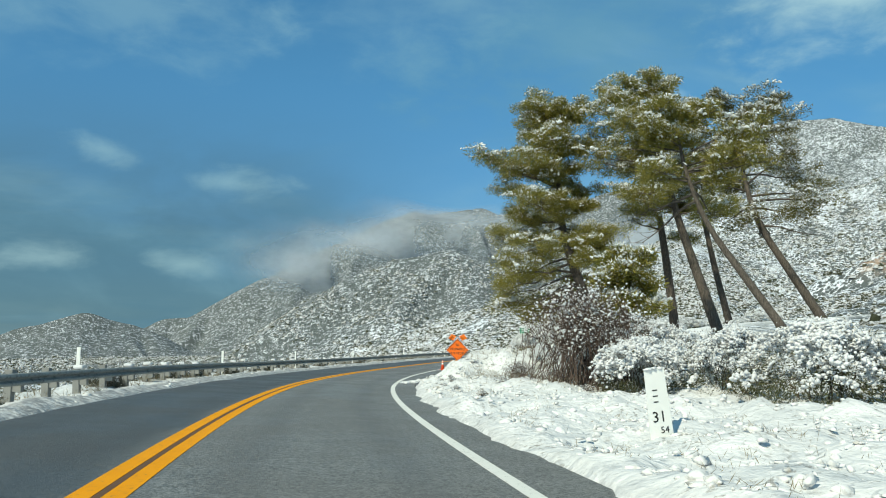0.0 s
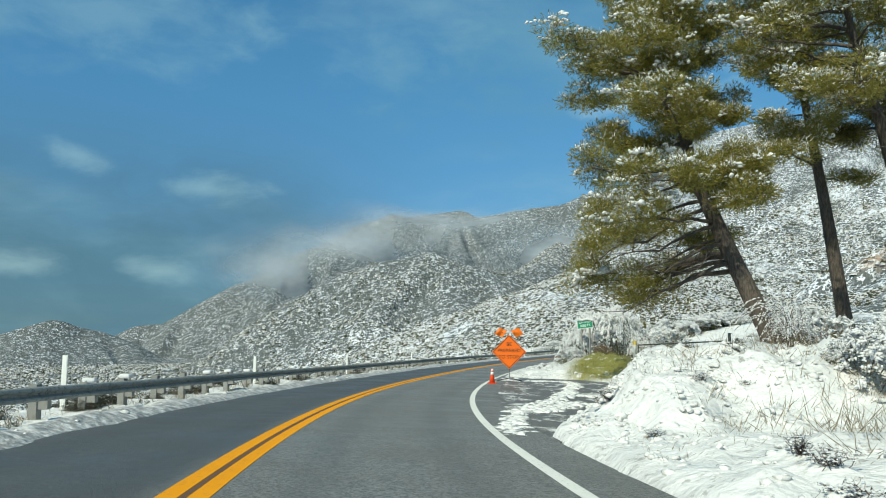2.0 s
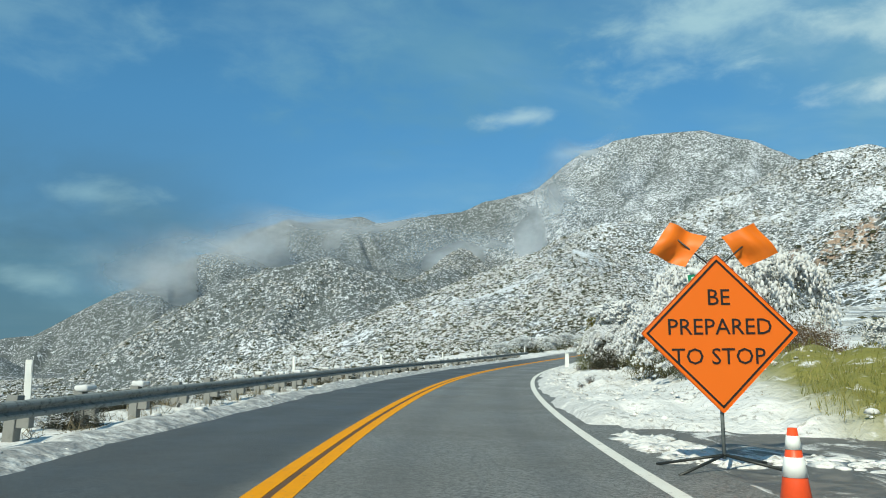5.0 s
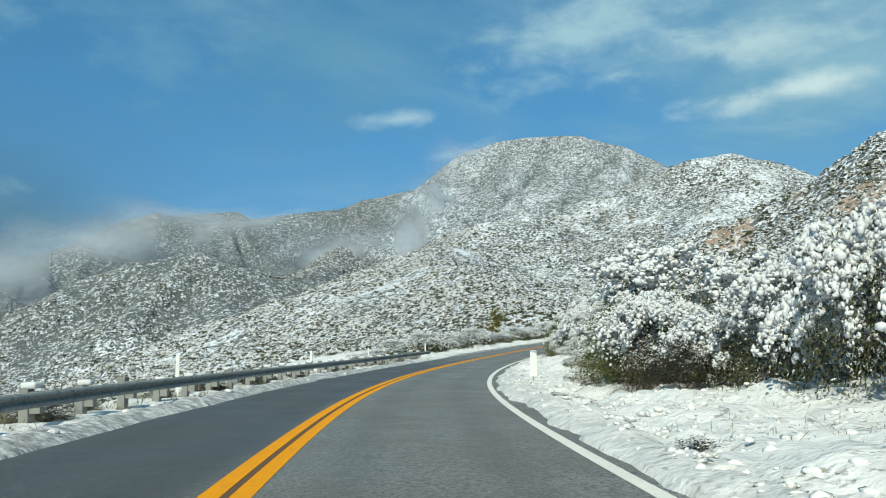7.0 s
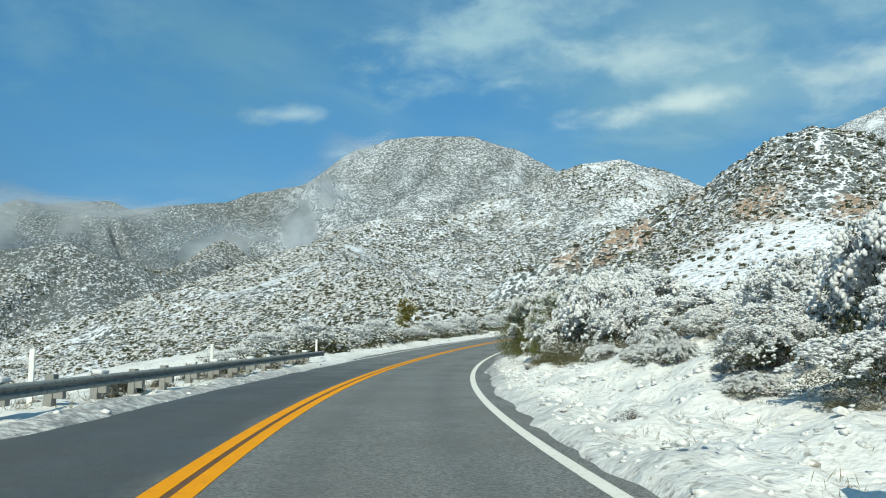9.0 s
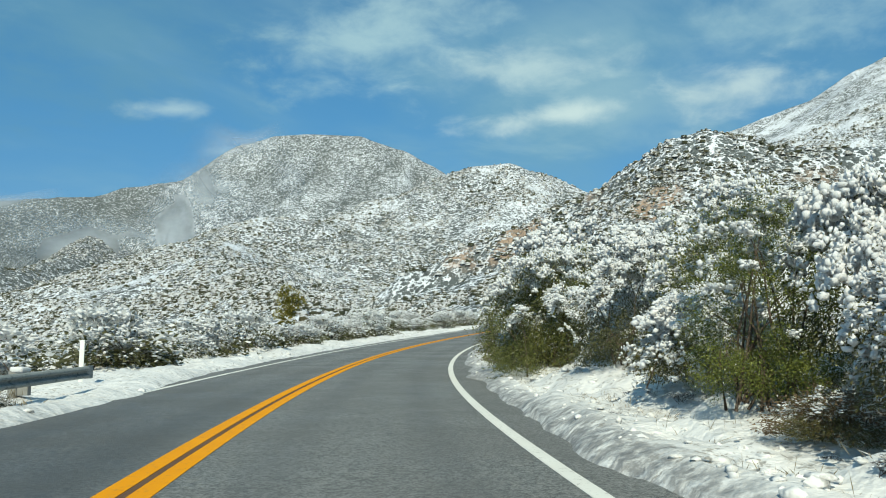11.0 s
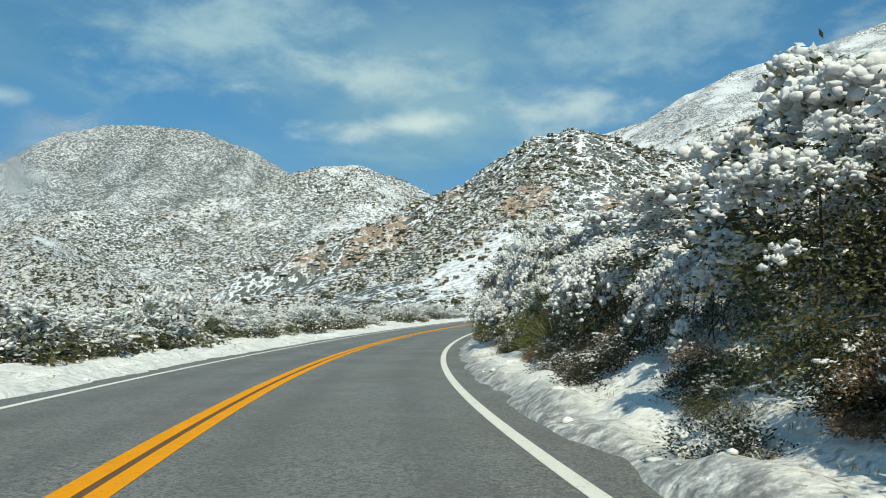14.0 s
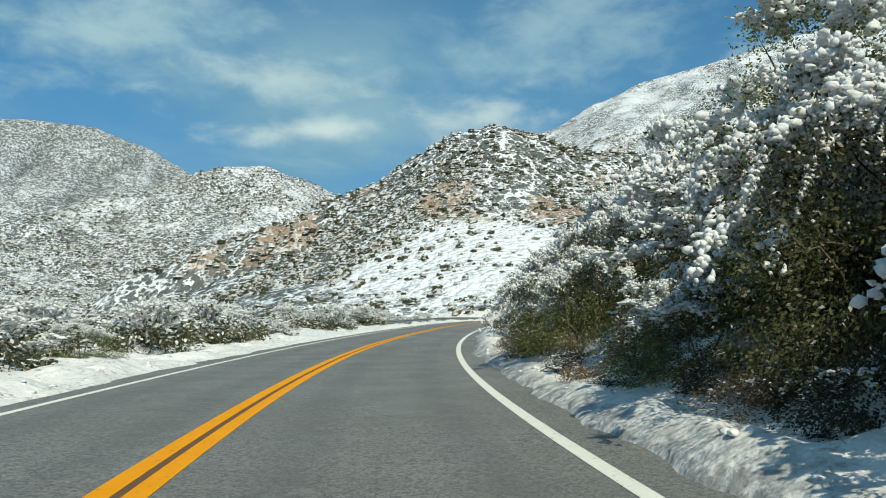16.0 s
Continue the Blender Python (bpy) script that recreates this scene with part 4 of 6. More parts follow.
def paddle(s, u, h, w, lean, label, writing=(), sink=0.0):
    root = thing("roadside_marker", facing(s, u) @ pose(0, 0, -sink, 0, lean, 0), label, "road marker")
    bm = bmesh.new()
    box(bm, (w, 0.02, h * 0.86), (0, 0, h * 0.57), 0.004)
    # rounded upper corners
    for v in bm.verts:
        if v.co.z > h * 0.95:
            v.co.x *= 0.86
    part("panel", bm_mesh("panel", bm, M_PLASTIC), root)
    bm = bmesh.new()
    rod(bm, (0, 0.02, -0.3), (0, 0.02, h * 0.5), 0.022, sides=8)
    part("stake", bm_mesh("stake", bm, M_STEEL), root)
    V, F = lumps(np.array([[0, 0, h], [w * 0.25, 0, h - 0.01], [-w * 0.25, 0, h - 0.01]]), [0.05, 0.045, 0.045], rng, 0.5, True)
    part("snow_cap", np_mesh("snow_cap", V, F, M_SNOW), root)
    for text, size, x, z in writing:
        me = words(text, size, M_BLACK, "number")
        part("number", me, root, "black digits", Matrix.Translation((x, -0.013, z)))
    return root


_pm = paddle(16.1, 6.36, 1.12, 0.34, -7, "white plastic milepost paddle with black digits, leaning in snow", (("31", 0.21, -0.01, 0.45), ("54", 0.13, 0.05, 0.27)), 0.18)
_bm = bmesh.new()
for _z in (0.66, 0.74, 0.82):
    box(_bm, (0.07, 0.004, 0.016), (-0.03, -0.012, _z), 0)
part("lettering", bm_mesh("lettering", _bm, M_BLACK), _pm, "small worn black lettering")
paddle(105.9, 4.9, 0.95, 0.24, 1, "blank white plastic milepost paddle standing in roadside snow")


def warning_sign():
    m = facing(67.9, 4.45, 2, 0.0)
    root = thing("warning_sign", m, "orange roll-up roadworks diamond sign with two flags on a folding stand", "road sign")
    z0 = 1.46
    bm = bmesh.new()
    box(bm, (1.217, 0.012, 1.217), (0, 0, 0), 0.02)
    bmesh.ops.transform(bm, matrix=Matrix.Translation((0, 0, z0)) @ Matrix.Rotation(radians(45), 4, "Y"), verts=bm.verts)
    face = part("sign_face", bm_mesh("sign_face", bm, M_ORANGE), root, "fluorescent orange cloth diamond")
    bm = bmesh.new()
    for k in range(4):
        box(bm, (1.13, 0.004, 0.022), (0, -0.009, 0.56), 0, None)
        bmesh.ops.rotate(bm, verts=bm.verts, cent=(0, 0, 0), matrix=Matrix.Rotation(radians(90), 3, "Y"))
    bmesh.ops.transform(bm, matrix=Matrix.Translation((0, 0, z0)) @ Matrix.Rotation(radians(45), 4, "Y"), verts=bm.verts)
    part("border", bm_mesh("border", bm, M_BLACK), face, "thin black border")
    for text, x, z, size in (("BE", 0, 0.38, 0.25), ("PREPARED", 0, 0.06, 0.25), ("TO", -0.36, -0.26, 0.25), ("STOP", 0.19, -0.26, 0.25)):
        part("lettering", words(text, size, M_BLACK, "lettering"), face, "black capitals", Matrix.Translation((x, -0.010, z0 + z)), kind="stuff")
    bm = bmesh.new()
    rod(bm, (0, 0.05, 0.12), (0, 0.05, 1.5), 0.020)
    rod(bm, (0, 0.03, 1.0), (0, 0.03, 2.3), 0.012)
    rod(bm, (-0.8, 0.03, z0), (0.8, 0.03, z0), 0.010)
    part("mast", bm_mesh("mast", bm, M_STEEL, True), root)
    for k, (x, y) in enumerate(((0.62, 0.40), (-0.62, 0.40), (0.62, -0.40), (-0.62, -0.40))):
        bm = bmesh.new()
        rod(bm, (0, 0.05, 0.16), (x, 0.05 + y, 0.015), 0.016)
        part("leg", bm_mesh("leg", bm, M_DARKPIPE, True), root)
    r = np.random.default_rng(3)
    for side in (-1, 1):
        bm = bmesh.new()
        rod(bm, (0, 0.03, 2.15), (side * 0.42, 0.03, 2.50), 0.010)
        pole = part("flag_pole", bm_mesh("flag_pole", bm, M_DARKPIPE, True), root)
        gx, gz = np.meshgrid(np.linspace(0, 1, 9), np.linspace(0, 1, 8), indexing="ij")
        fold = 0.05 * np.sin(gx * 7 + side) + 0.03 * np.sin(gz * 6 + gx * 3)
        ax, az = np.array([side * 0.80, 0.60]), np.array([side * -0.60, 0.80])
        ox = side * 0.26 + ax[0] * gx * 0.48 + az[0] * (gz - 0.35) * 0.42
        oz = 2.30 + ax[1] * gx * 0.36 + az[1] * (gz - 0.35) * 0.42 - 0.05 * gx
        V = np.stack([ox, 0.03 + fold, oz], -1).reshape(-1, 3)
        part("flag", np_mesh("flag", V, grid_faces(9, 8), M_ORANGE), pole, "limp orange cloth flag")
    return root


warning_sign()


def traffic_cone():
    root = thing("traffic_cone", facing(64.7, 3.82, 20, 0.0), "orange traffic cone with two white bands beside the edge line", "traffic cone")
    bm = bmesh.new()
    box(bm, (0.36, 0.36, 0.035), (0, 0, 0.018), 0.012)
    part("base", bm_mesh("base", bm, M_CONE), root)
    bm = bmesh.new()
    rod(bm, (0, 0, 0.035), (0, 0, 0.72), 0.135, 0.03, 24)
    body = part("body", bm_mesh("body", bm, M_CONE, True), root)
    for z, d in ((0.40, 0.13), (0.58, 0.09)):
        bm = bmesh.new()
        r1, r2 = 0.139 - 0.153 * (z - 0.035), 0.139 - 0.153 * (z + d - 0.035)
        rod(bm, (0, 0, z), (0, 0, z + d), r1, r2, 24)
        part("band", bm_mesh("band", bm, M_REFLECT, True), body, "white reflective band")
    return root


traffic_cone()


def elevation_sign():
    p = facing(81.8, 8.3, -24)
    root = thing("elevation_sign", p, "green elevation sign half buried in snowy branches", "road sign")
    z0 = 3.22 - (p.translation.z - float(road_z(81.8, 8.3)))
    bm = bmesh.new()
    box(bm, (1.12, 0.014, 0.56), (0, 0, 0), 0.006)
    pl = part("panel", bm_mesh("panel", bm, M_REFLECT), root, "white sign border", pose(0, 0, z0, 0, -6, 0))
    bm = bmesh.new()
    box(bm, (1.07, 0.006, 0.51), (0, -0.009, 0), 0)
    part("face", bm_mesh("face", bm, M_GREEN), pl, "green reflective sheet")
    part("lettering", words("ELEVATION", 0.17, M_REFLECT, "lettering"), pl, "white capitals", Matrix.Translation((0, -0.014, 0.12)))
    part("lettering", words("3000 FT", 0.24, M_REFLECT, "lettering"), pl, "white capitals", Matrix.Translation((0, -0.014, -0.11)))
    for x in (-0.3, 0.3):
        bm = bmesh.new()
        box(bm, (0.09, 0.09, z0 + 0.6), (x, 0.06, z0 / 2 - 0.2), 0.008)
        part("post", bm_mesh("post", bm, M_POST), root)
    V, F = lumps(np.array([[x, 0.0, z0 + 0.30 + 0.04 * math.sin(9 * x)] for x in np.linspace(-0.5, 0.5, 11)]), np.full(11, 0.11), rng, 0.7, True)
    part("snow", np_mesh("snow", V, F, M_SNOW), root, kind="stuff")


elevation_sign()


def farm_gate():
    a, b = ground_at(73.0, 11.1), ground_at(72.3, 15.9)
    d = Vector((b.x - a.x, b.y - a.y, 0))
    ln = d.length
    m = Matrix.Translation(a) @ Matrix.Rotation(math.atan2(d.y, d.x), 4, "Z")
    tilt = (b.z + 0.15 - a.z) / ln
    root = thing("pipe_gate", m, "closed dark metal pipe gate across a snowy track", "gate")
    for z, nm in ((0.36, "rail"), (0.72, "rail"), (1.12, "rail")):
        bm = bmesh.new()
        rod(bm, (0.12, 0, z), (ln - 0.15, 0, z + tilt * ln), 0.032)
        part(nm, bm_mesh(nm, bm, M_DARKPIPE, True), root)
    for x in (0.14, ln * 0.48, ln - 0.17):
        bm = bmesh.new()
        rod(bm, (x, 0, 0.34 + tilt * x), (x, 0, 1.13 + tilt * x), 0.026)
        part("brace", bm_mesh("brace", bm, M_DARKPIPE, True), root)
    for k, (x, h, mat, what) in enumerate(((-0.05, 1.35, M_PLASTIC, "white-painted post with a yellow cap"), (ln + 0.05, 1.55, M_POST, "weathered timber post"), (ln + 0.42, 1.25, M_POST, "weathered timber post"))):
        bm = bmesh.new()
        rod(bm, (0, 0, -0.4), (0, 0, h), 0.10 if k == 0 else 0.085, sides=12)
        post = part("post", bm_mesh("post", bm, mat), root, what, Matrix.Translation((x, 0, tilt * x)))
        if k == 0:
            bm = bmesh.new()
            rod(bm, (0, 0, h - 0.22), (0, 0, h + 0.01), 0.103, sides=12)
            part("band", bm_mesh("band", bm, M_YPOST), post, "yellow painted band")
    V, F = lumps(np.array([[x, 0.0, 1.16 + tilt * x] for x in np.linspace(0.3, ln - 0.3, 26)]), np.full(26, 0.05), rng, 0.5)
    part("snow", np_mesh("snow", V, F, M_SNOW), root, kind="stuff")


farm_gate()

# ---- plants ----


def crown_points(r, n, R, H, low=0.15, bumpy=0.25):
    """Places of leaf clumps over an uneven dome, and the way outward at each."""
    d = unit(r, n)
    d[:, 2] = np.abs(d[:, 2]) * (1 + low) - low
    d /= np.linalg.norm(d, axis=1, keepdims=True)
    lob = np.ones(n)
    for k in range(5):
        a = unit(r, 1)[0]
        lob += bumpy * np.maximum(d @ a, 0) ** 4 * r.normal()
    lob = np.clip(lob, 0.80, 1.30)
    fill = np.where(r.random(n) < 0.65, 0.86 + 0.16 * r.random(n), 0.35 + 0.5 * r.random(n))
    P = d * (lob * fill)[:, None] * np.array([R, R, H * 0.62])
    P[:, 2] += H * 0.36
    # the lowest boughs hang to the ground
    P[:, 2] = np.where(r.random(n) < 0.26, (0.04 + 0.20 * r.random(n)) * H, np.maximum(P[:, 2], 0.06 * H + 0.1 * r.random(n) * H))
    return P, d, fill


def shrub(name, label, category, R, H, clumps, leaves, size, frost, snow, leaf_mat, seed, twig_mat=None, sag=0.25, fat=0.16, spread=0.2, stems=16, each=12, droop=0.5, low=0.6, slim=0.5, reach=0.5, above=0.22, grain=1.0, flat=0.85, group="roadside shrubs"):
    """A bush: stems, leaves in clumps, and snow lying on what looks up."""
    r = np.random.default_rng(seed)
    root = thing(name, Matrix(), label, category, group)
    P, d, fill = crown_points(r, clumps, R, H, low)
    st = Heap()
    for i in range(stems):
        j = r.integers(clumps)
        b = np.array([0.25 * R * r.normal(), 0.25 * R * r.normal(), -0.12])
        t = np.linspace(0, 1, 5)[:, None]
        path = b * (1 - t) + P[j] * t + np.array([0, 0, 0.18 * H]) * np.sin(t * 3.14) + 0.04 * R * r.normal(size=(5, 3))
        st.add(*tube(path, np.linspace(0.007 * H + 0.005, 0.004, 5), 4))
    part("branchwork", st.mesh("branchwork", twig_mat or M_TWIG), root, kind="stuff")
    lf = Heap()
    n = clumps * leaves
    c = np.repeat(P, leaves, 0) + np.clip(r.normal(size=(n, 3)), -1.9, 1.9) * spread * R * np.array([1, 1, 0.75])
    c[:, 2] = np.maximum(c[:, 2], 0.02)
    out = np.repeat(d, leaves, 0)
    way = 0.9 * out + 0.9 * unit(r, n) + np.array([0, 0, -sag])
    fr = frost[1] + (frost[0] - frost[1]) * np.clip((out[:, 2] + 0.35 * (c[:, 2] / H - 0.4)) * 1.3, 0, 1)
    lf.add(*blades(c, way, size * (0.6 + 0.8 * r.random(n)), size * slim * (0.7 + 0.6 * r.random(n)), r), np.repeat(fr, 4))
    part("foliage", lf.mesh("foliage", leaf_mat, False), root, kind="stuff")
    if snow:
        w = np.clip(d[:, 2] + reach, 0.001, 1) * (fill > 0.8) * np.clip(P[:, 2] / H - above, 0.001, 1)
        j = r.choice(clumps, snow, p=w / w.sum())
        q = P[j] * np.array([1.04, 1.04, 1.05]) + r.normal(size=(snow, 3)) * spread * R * np.array([0.8, 0.8, 0.35])
        way = d[j] * np.array([1, 1, 0.4]) + 0.4 * r.normal(size=(snow, 3))
        V, F = heaps(q, way, fat * (0.55 + 0.75 * r.random(snow)), r, each, droop, grain, flat)
        part("snow", np_mesh("snow", V, F, M_SNOW), root, "lumps of fresh snow", kind="stuff")
    return root


def pine(base, height, lean, crown0, spread, seed, toward, label, needle, pads=5, limbs=46, fat=1.0, bare_top=False, pull=0.5, hang=0.05, low_boughs=0, snowy=1.0, dense=0.9, group="pines beside the turnout"):
    """A tall leaning pine. lean: sideways offsets of the trunk (x, y) at its foot, middle and top; toward: the way in which its boughs reach furthest."""
    r = np.random.default_rng(seed)
    root = thing("pine_tree", Matrix.Translation(base), label, "pine tree", group)
    hs = np.linspace(-0.4, height, 16)
    k = np.clip(hs / height, 0, 1)
    lean = np.array(lean, float)
    cx = np.stack([np.interp(k, np.linspace(0, 1, len(lean)), lean[:, a]) for a in (0, 1)], 1)
    cx[1:-1] = (cx[:-2] + 2 * cx[1:-1] + cx[2:]) / 4
    trunk = np.concatenate([cx, hs[:, None]], 1)
    rad = 0.021 * height * fat * (1 - k) ** 0.8 + 0.03
    rad[:2] *= 1.25
    V, F = tube(trunk, rad, 12)
    part("trunk", np_mesh("trunk", V, F, M_BARK), root, "tall bare lower trunk")
    bough, leaf, sn = Heap(), Heap(), []
    toward = np.array(toward, float) / np.hypot(*toward)
    for i in range(limbs + low_boughs):
        f = min((i + r.random()) / limbs, 1.0)
        h = (crown0 + (1 - crown0) * f ** 0.9) * height
        p0 = np.array([np.interp(h, hs, trunk[:, a]) for a in range(3)])
        a = r.random() * 6.283
        dirn = np.array([math.cos(a), math.sin(a)]) + pull * toward
        reach = np.linalg.norm(dirn)
        dirn /= reach
        ln = spread * (0.45 + 0.55 * reach / (1 + pull)) * (1.05 - 0.62 * f ** 2.8) * (0.55 + 0.60 * r.random())
        ln = min(ln, spread)
        rise = hang + (0.55 - hang) * f + 0.13 * r.normal()
        if i >= limbs:
            f, h = 0.12, 4.2 + 1.6 * r.random()
            p0 = np.array([np.interp(h, hs, trunk[:, a]) for a in range(3)])
            dirn = np.array([-0.40, 0.92]) + 0.16 * r.normal(size=2)
            dirn /= np.linalg.norm(dirn)
            ln, rise = 5.8 + 2.8 * r.random(), 0.02
        t = np.linspace(0, 1, 7)[:, None]
        path = p0 + np.concatenate([dirn[None] * t * ln, (rise * t * ln - 0.42 * (1 - 0.7 * f) * ln * t ** 2 + 0.25 * ln * t ** 4)], 1)
        path[1:] += 0.035 * ln * r.normal(size=(6, 3)) * t[1:]
        bough.add(*tube(path, np.linspace(0.010 + 0.017 * ln, 0.012, 7), 5))
        dead = (not bare_top) and f < 0.10 and i < limbs and r.random() < 0.6
        for q in range(pads + 2):
            t0 = 0.50 if f < 0.45 else 0.30
            tt = t0 + (1 - t0) * (q + r.random()) / (pads + 2)
            c = np.array([np.interp(tt, t[:, 0], path[:, b]) for b in range(3)])
            off = np.array([np.clip(r.normal(), -1.2, 1.2) * 0.22 * ln, np.clip(r.normal(), -1.2, 1.2) * 0.22 * ln, (-0.06 + 0.26 * r.random()) * ln])
            e = c + off * np.array([1, 1, 0.8])
            mid = (c + e) / 2 + 0.05 * r.normal(size=3)
            bough.add(*tube(np.array([c, mid, e]), [0.018, 0.013, 0.007], 4))
            if dead or (bare_top and f > 0.45 and r.random() < 0.8):
                continue
            w = (0.52 + 0.36 * r.random()) * (0.55 + 0.10 * ln)
            n = int(dense * (190 + 110 * r.random()))
            core = unit(r, n) * (r.random(n) ** 0.45)[:, None] * np.array([w, w, w * 0.66]) + e
            way = (core - e) / w + 0.7 * unit(r, n) + np.array([0, 0, 0.25])
            up = np.clip((core[:, 2] - e[2]) / (w * 0.5), 0, 1)
            leaf.add(*blades(core, way, 0.15 + 0.13 * r.random(n), (0.034 + 0.020 * r.random(n)) / dense ** 0.5, r), np.repeat(np.clip(up * 1.1 - 0.45, 0, 1) * snowy, 4))
            if r.random() < (0.62 + 0.38 * f) * snowy and (h + 0.2 * ln) > 0.3 * height:
                m = r.integers(5, 11)
                cc = e + r.normal(size=(m, 3)) * np.array([w * 0.42, w * 0.42, 0.04]) + np.array([0, 0, w * 0.40])
                sn.append(tips(cc, (cc - e) * np.array([1, 1, 0.1]) + 0.2 * r.normal(size=(m, 3)), w * (0.05 + 0.09 * r.random(m)), r, 4, 0.25))
    part("branchwork", bough.mesh("branchwork", M_BARK), root, kind="stuff")
    part("foliage", leaf.mesh("foliage", needle, False), root, kind="stuff")
    hp = Heap()
    for v, f in sn:
        hp.add(v, f)
    if sn:
        part("snow", hp.mesh("snow", M_SNOW), root, "snow lying on the boughs", kind="stuff")
    return root


def on_land(x, y):
    return Vector((x, y, float(land(np.array([x]), np.array([y]))[0][0])))


LEFT = (-0.93, 0.37)          # across the view, towards the road
pine(on_land(22.2, 54.4), 18.6, [(0, 0), (-1.5, 1.3), (-2.6, 2.9), (-2.6, 3.9), (-1.6, 5.0)], 0.26, 5.2, 11, LEFT, "old leaning pine with snow on yellow-green boughs, beside the turnout", M_NEEDLE, 7, 62, 1.05, pull=0.55, hang=-0.15, low_boughs=4, snowy=0.8, dense=1.6)
pine(on_land(29.9, 60.5), 21.2, [(0, 0), (-0.7, 0.3), (-1.6, 0.6), (-3.0, 0.9)], 0.42, 4.4, 12, LEFT, "slender upright pine with a thin brownish top", M_NEEDLE, 5, 31, 0.8, pull=0.4)
pine(on_land(29.3, 52.7), 18.4, [(0, 0), (-1.3, 0.7), (-2.6, 1.4), (-3.6, 1.8), (-4.0, 2.0)], 0.50, 5.0, 13, LEFT, "leaning pine with a reddish trunk and snowy crown", M_NEEDLE, 5, 33, 0.95, pull=0.45)
pine(on_land(26.3, 41.2), 12.4, [(0, 0), (-1.8, 1.0), (-3.6, 2.0), (-4.6, 2.5), (-5.0, 2.8)], 0.60, 4.2, 14, (0.2, 1), "thin pine that leans hard towards the road", M_NEEDLE, 5, 26, 0.8, pull=0.3)
pine(on_land(38.6, 54.4), 17.0, [(0, 0), (-2.2, 1.2), (-4.4, 2.4), (-5.2, 2.8), (-5.6, 3.0)], 0.46, 5.6, 15, (0.9, -0.2), "leaning pine with dark flat boughs and bare top twigs", M_NEEDLE_DARK, 5, 32, 0.9, bare_top=False, pull=0.35)
pine(on_land(33.5, 58.5), 17.8, [(0, 0), (-1.2, 0.7), (-2.2, 1.2), (-2.6, 1.6)], 0.60, 3.2, 16, LEFT, "half-dead pine with a bare twiggy top", M_NEEDLE_DARK, 3, 36, 0.7, bare_top=True, pull=0.1)
pine(ground_at(37.1, 12.7), 5.0, [(0, 0), (0.05, 0.05), (0.1, 0), (0.1, 0.1)], 0.45, 1.4, 17, LEFT, "young pine bowed under snow", M_NEEDLE, 3, 26, 0.8, pull=0.05, snowy=1.7, dense=0.6)

pine(on_land(69.5, 162.0), 3.4, [(0, 0), (0.05, 0.05), (0.1, 0), (0.1, 0.1)], 0.08, 0.85, 18, LEFT, "small yellow-green sapling with snow on its boughs", M_NEEDLE, 2, 20, 0.7, pull=0.05, snowy=0.8, dense=0.35, group="saplings across the road")

FROSTED = [shrub("snowy_shrub", "grey-green chaparral shrub frosted white with snow", "shrub", 1.3, 1.9, 135, 90, 0.062, (0.60, 0.08), 235, (M_LEAF, M_LEAF_OLIVE, M_LEAF)[k], 20 + k, fat=0.18, spread=0.14, sag=0.6, each=34, droop=1.4, slim=0.35, stems=14, reach=0.70, above=0.18, grain=0.82, flat=1.0) for k in range(3)]
FAINT = [shrub("snowy_shrub", "grey-green chaparral shrub frosted white with snow", "shrub", 1.3, 1.9, 46, 30, 0.18, (0.9, 0.15), 70, M_LEAF, 25 + k, each=8, fat=0.22, spread=0.17, stems=8) for k in range(3)]
TALL = [shrub("snowy_shrub", "tall broad-leaved shrub heaped with lumps of snow", "shrub", 1.35, 2.5, 120, 130, 0.052, (0.12, 0.0), (85, 140, 95)[k], (M_LEAF_GREEN, M_LEAF, M_LEAF_GREEN)[k], 30 + k, fat=0.165, spread=0.13, each=60, droop=0.9, low=0.7, stems=12, reach=0.40, above=0.40, grain=0.70, flat=0.95) for k in range(3)]
FARTALL = [shrub("snowy_shrub", "tall broad-leaved shrub heaped with lumps of snow", "shrub", 1.35, 2.5, 85, 60, 0.080, (0.3, 0.0), 150, M_LEAF, 38 + k, fat=0.18, spread=0.13, each=26, low=0.6, droop=0.9, reach=0.5, above=0.3, grain=0.85, flat=1.15) for k in range(2)]
TOYON = [shrub("leafy_tree", "tall dark-leaved tree on the bank with bright green sprays", "tree", 1.5, 4.2, 150, 230, 0.050, (0.05, 0.0), 60, M_LEAF_TOYON, 45 + k, fat=0.19, spread=0.12, each=22, droop=0.35, low=0.9, stems=26, group="trees on the bank") for k in range(2)]
OLIVE = [shrub("olive_shrub", "olive-green wispy shrub dusted with snow", "shrub", 1.2, 1.5, 80, 110, 0.10, (0.22, 0.03), 36, M_LEAF_OLIVE, 36, fat=0.12, spread=0.2, sag=0.3, each=7, low=0.9, slim=0.16)]
DARK = [shrub("dark_shrub", "twiggy shrub with leaves toned as in shade or dry brown, little snow", "shrub", 0.9, 1.2, 80, 100, 0.062, (0.14, 0.0), 14, (M_LEAF_SHADED, M_LEAF_DRY)[k], 40 + k, each=10, fat=0.10, spread=0.17, stems=24) for k in range(2)]
SAGE = [shrub("low_shrub", "low rounded shrub capped with snow", "shrub", 0.7, 0.8, 20, 17, 0.18, (1.0, 0.2), 16, (M_LEAF, M_LEAF_SHADED)[k % 2], 50 + k, each=8, fat=0.20, spread=0.22, stems=6, group="low shrubs on the verge") for k in range(3)]


